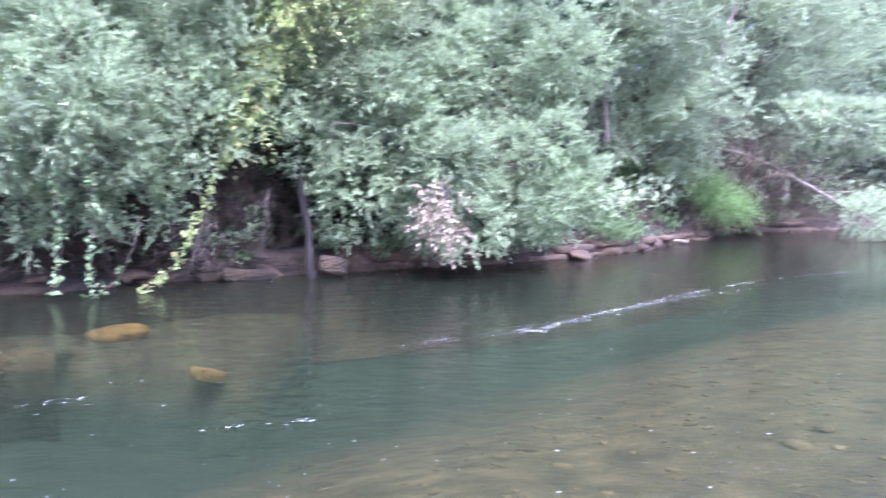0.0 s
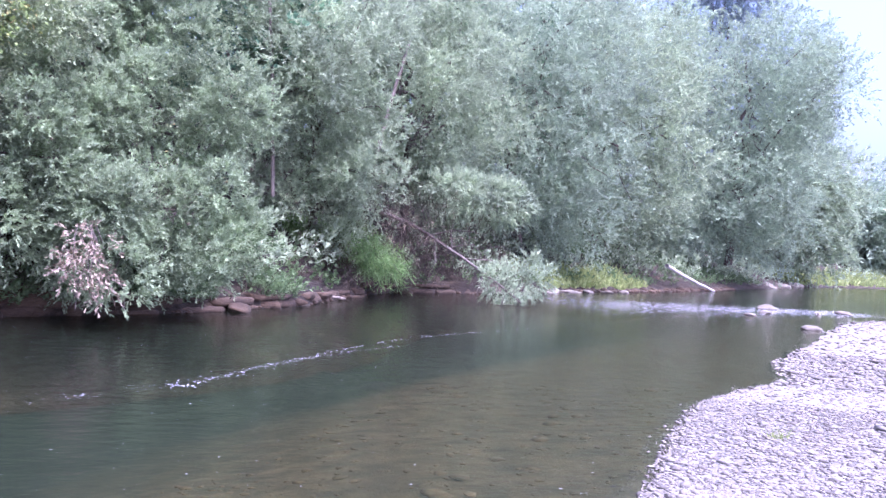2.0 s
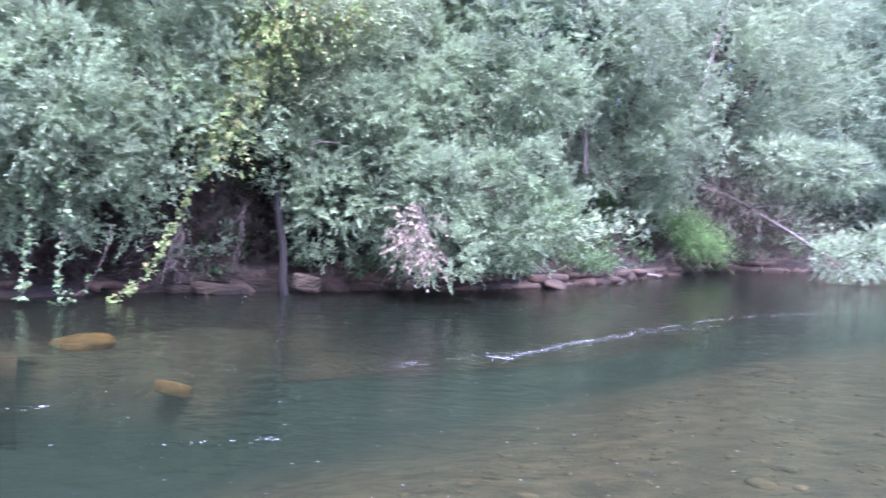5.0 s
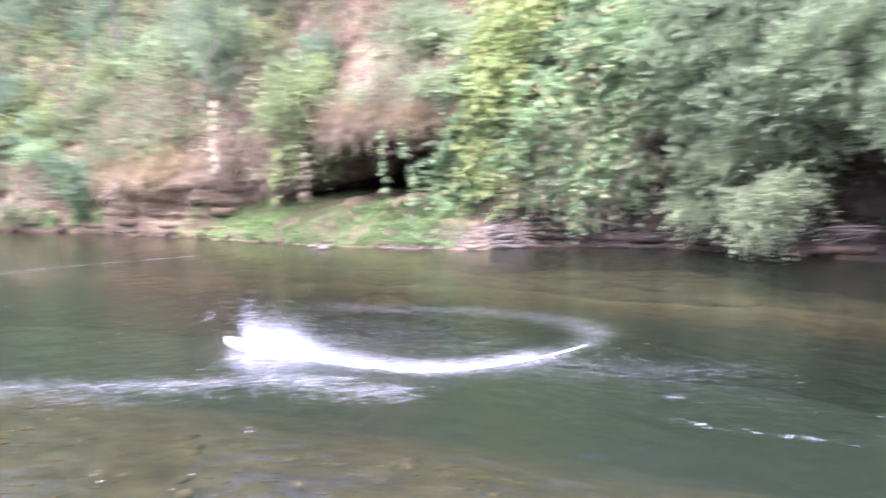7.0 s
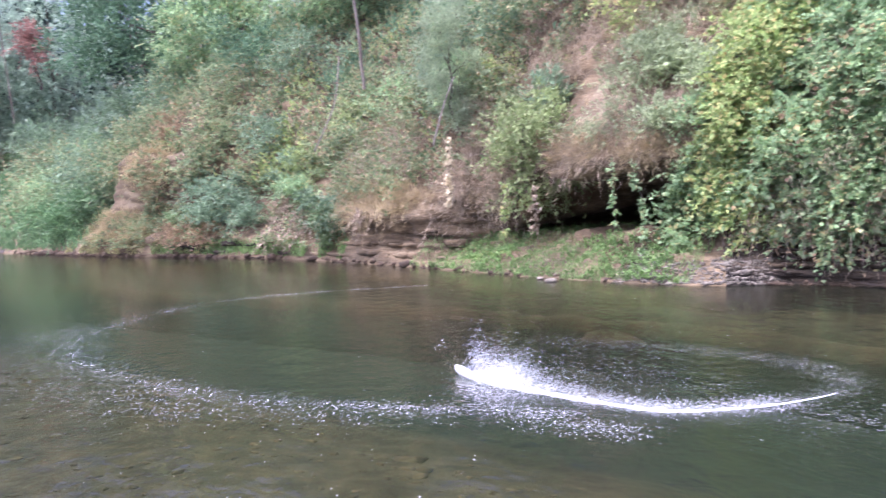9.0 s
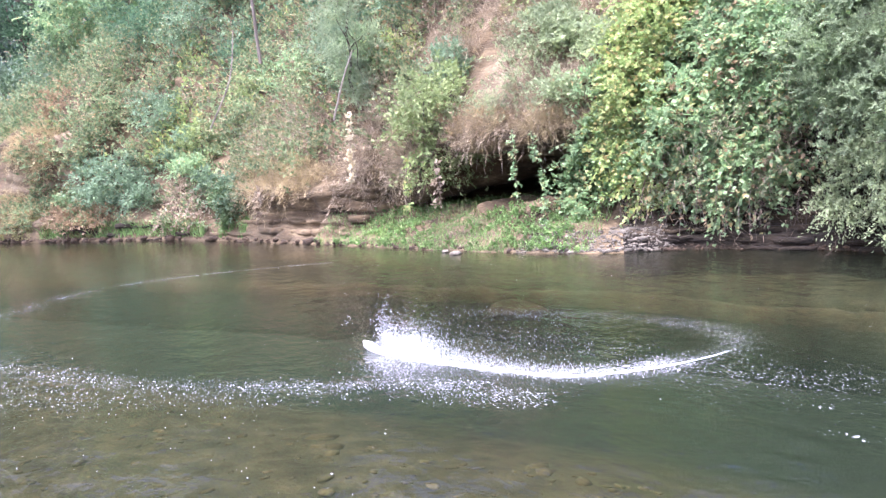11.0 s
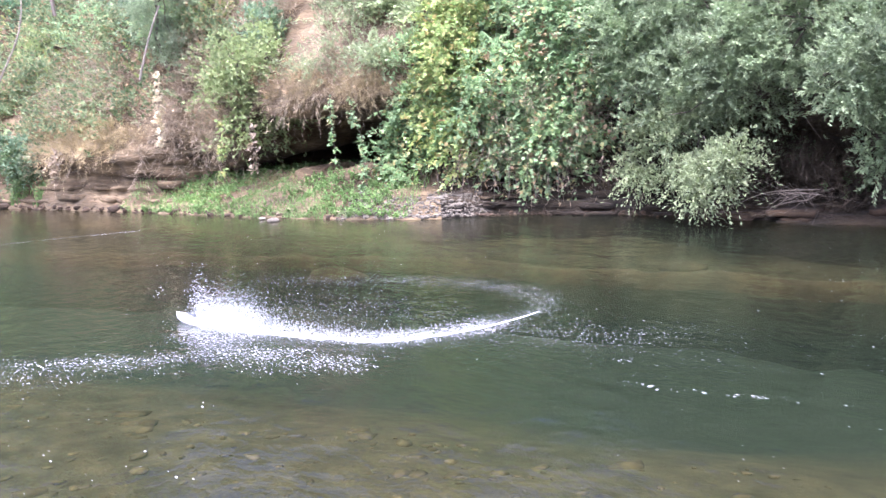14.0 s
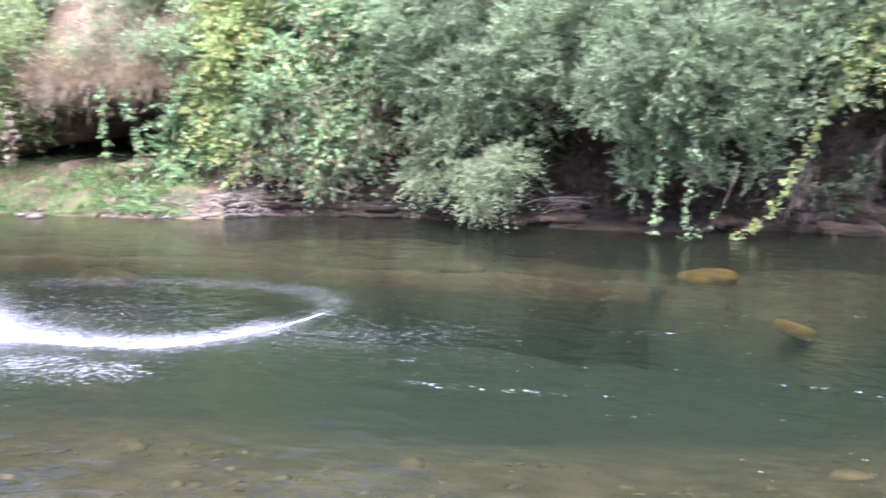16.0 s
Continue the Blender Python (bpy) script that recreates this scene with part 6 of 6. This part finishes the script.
part("leaves", mesh_np("leaves", v - np.array([0, 14.85, 1.6]), f, DEAD_LEAF), dead)
for q in range(7):
    v, f = tube(crooked((rng.normal() * .1, 0, .1), (rng.normal() * .4, -.25, -1.0 - .3 * rng.random()), 6, .06), np.linspace(.012, .005, 6), 5)
    part("twig", mesh_np("twig", v, f, PALE_BARK, True), dead)
p, o = on_bank(110, 82.3, 84.6, .4, 1.9)
v, f = sprays(p + o * .3, unit(o + np.array([0, 0, -.8]) + rng.normal(size=p.shape) * .4), np.full(len(p), .4), 10, .12, .05, .8, .5)
tagged(new("dead_leaves", mesh_np("dead_leaves", v, f, DEAD_LEAF)), "bleached dead leaves hanging on the low bank", "dead leaves", kind="stuff")

# ---- boat, wake, foam ----
boat = thing("model_boat", "small white radio-controlled speedboat throwing up spray", "boat", at=(-8.05, 2.74, 0.0))
boat.rotation_euler = (0, radians(-5), math.atan2(-.3, -.95))
secs = [(-.20, .075, .055, -.03), (-.1, .085, .06, -.035), (.02, .08, .062, -.035), (.12, .058, .062, -.028), (.19, .026, .06, -.008), (.23, .003, .058, .04)]
hv = []
for x, hw, dk, keel in secs:
    hv += [(x, -hw, dk), (x, -hw * .9, dk * .25), (x, 0, keel), (x, hw * .9, dk * .25), (x, hw, dk), (x, hw * .45, dk + .016), (x, -hw * .45, dk + .016)]
hf = [(i * 7 + j, i * 7 + (j + 1) % 7, (i + 1) * 7 + (j + 1) % 7, (i + 1) * 7 + j) for i in range(5) for j in range(7)]
hull_me = mesh_np("hull", hv, hf, HULL, True)
part("hull", hull_me, boat)
part("transom", mesh_np("transom", [(-.2, -.075, .055), (-.2, -.068, .014), (-.2, 0, -.03), (-.2, .068, .014), (-.2, .075, .055)], [(0, 1, 2, 3, 4)], HULL), boat)
cv = np.array([(x, y * w, z) for x, w, z in ((-.1, .05, .075), (-.08, .045, .1), (.03, .04, .098), (.1, .025, .075)) for y in (-1, 1)])
part("cockpit", mesh_np("cockpit", cv, [(0, 2, 3, 1), (2, 4, 5, 3), (4, 6, 7, 5)], DARK_PLASTIC), boat, "dark cockpit cover")
v, f = tube([(-.15, .03, .06), (-.155, .03, .13), (-.16, .03, .19)], [.003, .0025, .002], 5)
part("antenna", mesh_np("antenna", v, f, DARK_PLASTIC), boat)


def flakes(at, size, r=None):
    """Flat bits of foam on the surface: irregular hexagons."""
    r = r or rng
    n = len(at)
    th = np.arange(6) / 6 * 6.283 + r.random((n, 1))
    rad = np.asarray(size).reshape(-1, 1) * (0.35 + 0.5 * r.random((n, 6)))
    st = 0.25 + 0.45 * r.random((n, 1))
    v = np.stack([at[:, :1] + np.cos(th) * rad * 1.5, at[:, 1:2] + np.sin(th) * rad * st, np.full((n, 6), 0.004) + at[:, 2:3]], -1)
    return v.reshape(-1, 3), np.arange(n * 6).reshape(-1, 6)


def droplets(at, size):
    n = len(at)
    t = np.array([(1, 0, -.5), (-.5, .87, -.5), (-.5, -.87, -.5), (0, 0, 1)])
    v = at[:, None] + t[None] * np.asarray(size).reshape(-1, 1, 1) * (0.6 + 0.8 * rng.random((n, 4, 1)))
    f = np.array([(0, 1, 3), (1, 2, 3), (2, 0, 3), (0, 2, 1)])[None] + (np.arange(n) * 4)[:, None, None]
    return v.reshape(-1, 3), f.reshape(-1, 3)


RING = smooth_line([(-7.9, 2.78), (-7.48, 2.92), (-7.04, 3.11), (-6.49, 3.4), (-6.03, 3.7), (-5.83, 4.15), (-5.78, 4.76), (-5.9, 5.43), (-6.24, 5.83), (-6.85, 5.95), (-7.91, 5.67), (-8.95, 4.9), (-9.6, 4.3)], .05)
u = np.linspace(0, 1, len(RING))
# the white core of the wake, a lumpy low ridge that thins out
k = int(len(RING) * .46)
core = np.column_stack([RING[:k], np.full(k, .0)])
cr = (.05 * (1 - u[:k] / u[k]) + .002) * (1 + .5 * rng.normal(size=k).clip(-1, 1) * .6)
v, f = tube(core, cr, 8)
v[:, 2] = np.maximum(v[:, 2] * .5, -.01) + .02 * np.maximum(v[:, 2], 0) * rng.normal(size=len(v))
tagged(new("wake_foam", mesh_np("wake_foam", v, f, FOAM)), "white foam ridge curving behind the boat", "foam", kind="stuff")
n = 8000
i = (rng.random(n) ** 1.2 * (len(RING) - 1)).astype(int)
wid = .03 + .35 * u[i]
at = np.column_stack([RING[i] + rng.normal(size=(n, 2)) * wid[:, None] * .6, np.zeros(n)])
v, f = flakes(at, .003 + .008 * rng.random(n) ** 2)
tagged(new("wake_foam", mesh_np("wake_foam", v, f, SPRAY)), "scattered foam flecks in the curved wake", "foam", kind="stuff")
n = 900
at = np.column_stack([rng.uniform(-8.3, -3.2, n), np.zeros(n), np.zeros(n)])
at[:, 1] = 2.3 + (at[:, 0] + 8.3) * .62 + rng.normal(size=n) * .45
v, f = flakes(at, .003 + .007 * rng.random(n) ** 2)
tagged(new("wake_foam", mesh_np("wake_foam", v, f, SPRAY)), "older broken foam beside the wake", "foam", kind="stuff")
n = 11000
b = rng.random(n) ** 1.6
i = (b * len(RING) * .38).astype(int)
at = np.column_stack([RING[i] + rng.normal(size=(n, 2)) * (.05 + .1 * b[:, None]), .005 + np.abs(rng.normal(size=n)) * (.2 * np.exp(-b * 4) + .022)])
v, f = droplets(at, .0022 + .0045 * rng.random(n) ** 2)
tagged(new("water_spray", mesh_np("water_spray", v, f, SPRAY)), "white water spray behind the boat", "spray", kind="stuff")
n = 1300
th = rng.uniform(0, 1, n)
at = np.column_stack([-7.9 + th * 1.6, 2.9 + th * 1.7 + rng.normal(size=n) * .25, .02 + np.abs(rng.normal(size=n)) * .22 * np.sin(math.pi * th) ** .7])
v, f = droplets(at, .002 + .003 * rng.random(n))
tagged(new("water_spray", mesh_np("water_spray", v, f, SPRAY)), "fine drops of spray in the air", "spray", kind="stuff")
n = 10000
at = np.column_stack([-7.55 + rng.normal(size=n) * .24, 2.95 + rng.normal(size=n) * .17, np.zeros(n)])
at[:, 2] = .01 + np.abs(rng.normal(size=n)) * .17 * np.exp(-((at[:, 0] + 7.6) / .32) ** 2)
v, f = droplets(at, .0018 + .0035 * rng.random(n) ** 2)
tagged(new("water_spray", mesh_np("water_spray", v, f, SPRAY)), "burst of white spray over the stern", "spray", kind="stuff")


def foam_line(label, points, n, width, size, mat, start=0.0):
    """Foam left on the water along a line: flecks in broken runs."""
    lp = smooth_line(points, .05)
    q = start + (1 - start) * rng.random(n)
    i = (q * (len(lp) - 1)).astype(int)
    w = np.interp(i / len(lp), np.linspace(0, 1, len(width)), width)
    at = np.column_stack([lp[i] + rng.normal(size=(n, 2)) * w[:, None], np.zeros(n)])
    at = at[ripple_noise(np.column_stack([i * .05, i * .02, w]), 1.7, 3) > -.25 + .3 * rng.normal(size=n)]
    v, f = flakes(at, size * (.35 + rng.random(len(at)) ** 2))
    tagged(new("foam_trail", mesh_np("foam_trail", v, f, mat)), label, "foam", kind="stuff")


ARC = [(-17.3, 5.0), (-17.5, 2.6), (-16.9, .6), (-15.2, -.7), (-13.0, -1.5), (-10.9, -1.2), (-9.3, -.4), (-8.1, .5), (-7.0, 1.9), (-6.2, 3.1)]
foam_line("fading foam of an older curved wake", ARC, 6500, (.03, .08, .16, .24, .18, .12, .08), .014, SPRAY)
foam_line("bright foam rim of the older wake", ARC, 500, (.02, .03, .04, .05, .05, .04, .03), .016, FOAM)
foam_line("lacy foam spreading outside the older wake", [(-14.4, -1.6), (-12.2, -2.2), (-10.0, -1.5), (-8.4, -.5), (-7.4, .9), (-6.6, 2.2)], 5200, (.3, .5, .55, .4, .3, .2), .014, SPRAY)
foam_line("broken foam line of an older wake", [(5.0, 13.6), (3.1, 12.1), (.9, 9.9), (-.5, 8.9)], 520, (.04, .05, .06, .1), .012, FOAM)
foam_line("faint foam line of an older wake", [(9.6, 17.2), (6.4, 15.3), (4.5, 13.7), (2.0, 10.9), (.8, 9.4)], 420, (.05, .05, .06), .02, FOAM)
foam_line("thin foam drifting beyond the wake", [(-5.7, 4.6), (-4.9, 5.0), (-4.2, 5.7)], 1100, (.2, .32, .35, .3), .012, SPRAY)
foam_line("splash foam beside the boat", [(-7.6, 2.6), (-6.9, 2.55), (-6.1, 2.8), (-5.5, 3.2)], 2600, (.1, .16, .17, .12), .013, SPRAY)
# drifting flecks and short foam streaks
n = 2600
dd, az = 3.8 + 17 * rng.random(n) ** .8, np.radians(rng.uniform(-38, 100, n))
at = np.column_stack([-np.sin(az) * dd, np.cos(az) * dd, np.zeros(n)])
at = at[(signed(near_line, at[:, :2]) > .1) & (signed(far_line, at[:, :2]) < -.3)]
keep = ripple_noise(at, .5, 8) > -.3
v, f = flakes(at[keep], .005 + .011 * rng.random(keep.sum()) ** 3)
tagged(new("foam_flecks", mesh_np("foam_flecks", v, f, FOAM)), "small white foam flecks drifting on the water", "foam", kind="stuff")
for x0, y0, x1, y1, n in [(-3.9, 4.2, -2.8, 4.7, 46), (-4.3, 4.6, -3.9, 4.75, 12), (-10.4, 3.2, -9.4, 2.8, 18), (-3.4, 6.4, -2.9, 6.75, 16), (-1.9, 5.85, -.9, 6.1, 22), (-7.0, 1.7, -6.2, 2.0, 12)]:
    q = rng.random((n, 1))
    at = np.column_stack([np.array([x0, y0]) + q * np.array([x1 - x0, y1 - y0]) + rng.normal(size=(n, 2)) * .03, np.zeros(n)])
    v, f = flakes(at, .004 + .018 * rng.random(n) ** 2)
    tagged(new("foam_streak", mesh_np("foam_streak", v, f, FOAM)), "short streak of white foam on the water", "foam", kind="stuff")
# broken white water of the riffle
n = 6000
q = rng.random((n, 1))
a0, a1 = np.array([16.5, 26.5]), np.array([33, 28.4])
at = np.column_stack([a0 + q * (a1 - a0) + rng.normal(size=(n, 2)) * np.array([.8, 1.3]) * (1.6 - q), np.zeros(n)])
v, f = flakes(at, .02 + .1 * rng.random(n) ** 2)
tagged(new("riffle_foam", mesh_np("riffle_foam", v, f, SPRAY)), "broken white water over a shallow riffle", "foam", kind="stuff")

# ---- gravel ----
def scatter(n, lo, hi, side, step=1.0):
    xy = np.column_stack([rng.uniform(lo[0], hi[0], n), rng.uniform(lo[1], hi[1], n)])
    d = signed(near_line, xy)
    return xy[(d > side[0]) & (d < side[1])]


xy = np.concatenate([scatter(95000, (2.5, 2.5), (15, 15), (-5.5, .15)), scatter(44000, (9, 5), (40, 27), (-14, .2))])
size = np.where(np.hypot(xy[:, 0], xy[:, 1]) < 14, .034, .075) * np.exp(rng.normal(size=len(xy)) * .4)
order = np.argsort(np.hypot(xy[:, 0] - 4.6, xy[:, 1] - 5.0))
order = np.concatenate([order[:19000], order[19000:][rng.random(len(order) - 19000) < .2]])
xy, size = xy[order][:36000], size[order][:36000]
z = ground_height(xy) + size * .08
own = 300
extra = scatter(9000, (-4, -4), (4.5, 4), (-6, .1))
xy, size = np.concatenate([xy, extra]), np.concatenate([size, .05 * np.exp(rng.normal(size=len(extra)) * .4)])
z = ground_height(xy) + size * .08
v, f = pebbles(np.column_stack([xy, z])[own:], size[own:] * 1.15, .42, ICO_V=OCTA_V, ICO_F=OCTA_F)
bar = tagged(new("gravel", mesh_np("gravel", v, f, COBBLE, True)), "pale rounded river cobbles covering the bar", "gravel", kind="stuff")
shapes = []
for k in range(8):
    v, f = pebbles(np.zeros((1, 3)), np.array([1.0]))
    shapes.append(mesh_np("cobble", v, f, COBBLE, True))
for k in range(own):
    ob = new("cobble", shapes[k % 8])
    ob.parent = bar
    ob.location, ob.scale, ob.rotation_euler = (*xy[k], z[k]), (size[k],) * 3, (0, 0, k * 1.7)
# stones washed up along the foot of the far bank
for be, n, mat, label in [((51, 61.5), 1500, COBBLE_BROWN, "grey-brown"), ((61, 100), 420, BROWN_ROCK, "brown"), ((-42, 14), 700, BROWN_ROCK, "brown"), ((36, 53), 160, BROWN_ROCK, "brown"), ((100, 112), 160, ROCK, "grey")]:
    p, o = on_bank(n, *be, -0.06, 0.42 if be[0] == 51 else 0.06)
    p = p[rng.random(len(p)) < np.clip((be[1] + 1 - np.degrees(np.arctan2(-p[:, 0], p[:, 1]))) / 3, 0, 1)]
    n = len(p)
    v, f = pebbles(p, (.055 if be[0] == 51 else .075) * np.exp(rng.normal(size=n) * .5) * np.clip(np.hypot(p[:, 0], p[:, 1]) / 18, .8, 3), .6)
    tagged(new("shore_stones", mesh_np("shore_stones", v, f, mat, True)), label + " stones along the foot of the far bank", "stones", kind="stuff")
# stones on the bed
xy = scatter(9000, (-14, -3), (9, 12), (.05, 7.5))
xy = xy[(np.hypot(xy[:, 0], xy[:, 1]) > 2.2) & (ground_height(xy) > -.5)][:5000]
size = .06 * np.exp(rng.normal(size=len(xy)) * .5)
v, f = pebbles(np.column_stack([xy, ground_height(xy)]), size, .22)
tagged(new("bed_stones", mesh_np("bed_stones", v, f, BED_STONE, True)), "olive algae-covered stones on the river bed", "stones", kind="stuff")
p = scatter(300, (4, 3), (9, 8), (-3.5, -1.0))[:9]
v, f = blades(np.repeat(np.column_stack([p, ground_height(p)]), 40, axis=0) + rng.normal(size=(len(p) * 40, 3)) * np.array([.06, .06, 0]), (0, 0, 1), .12, .008)
tagged(new("grass_tufts", mesh_np("grass_tufts", v, f, GRASS_YELLOW)), "small green grass tufts growing in the gravel", "grass", kind="stuff")
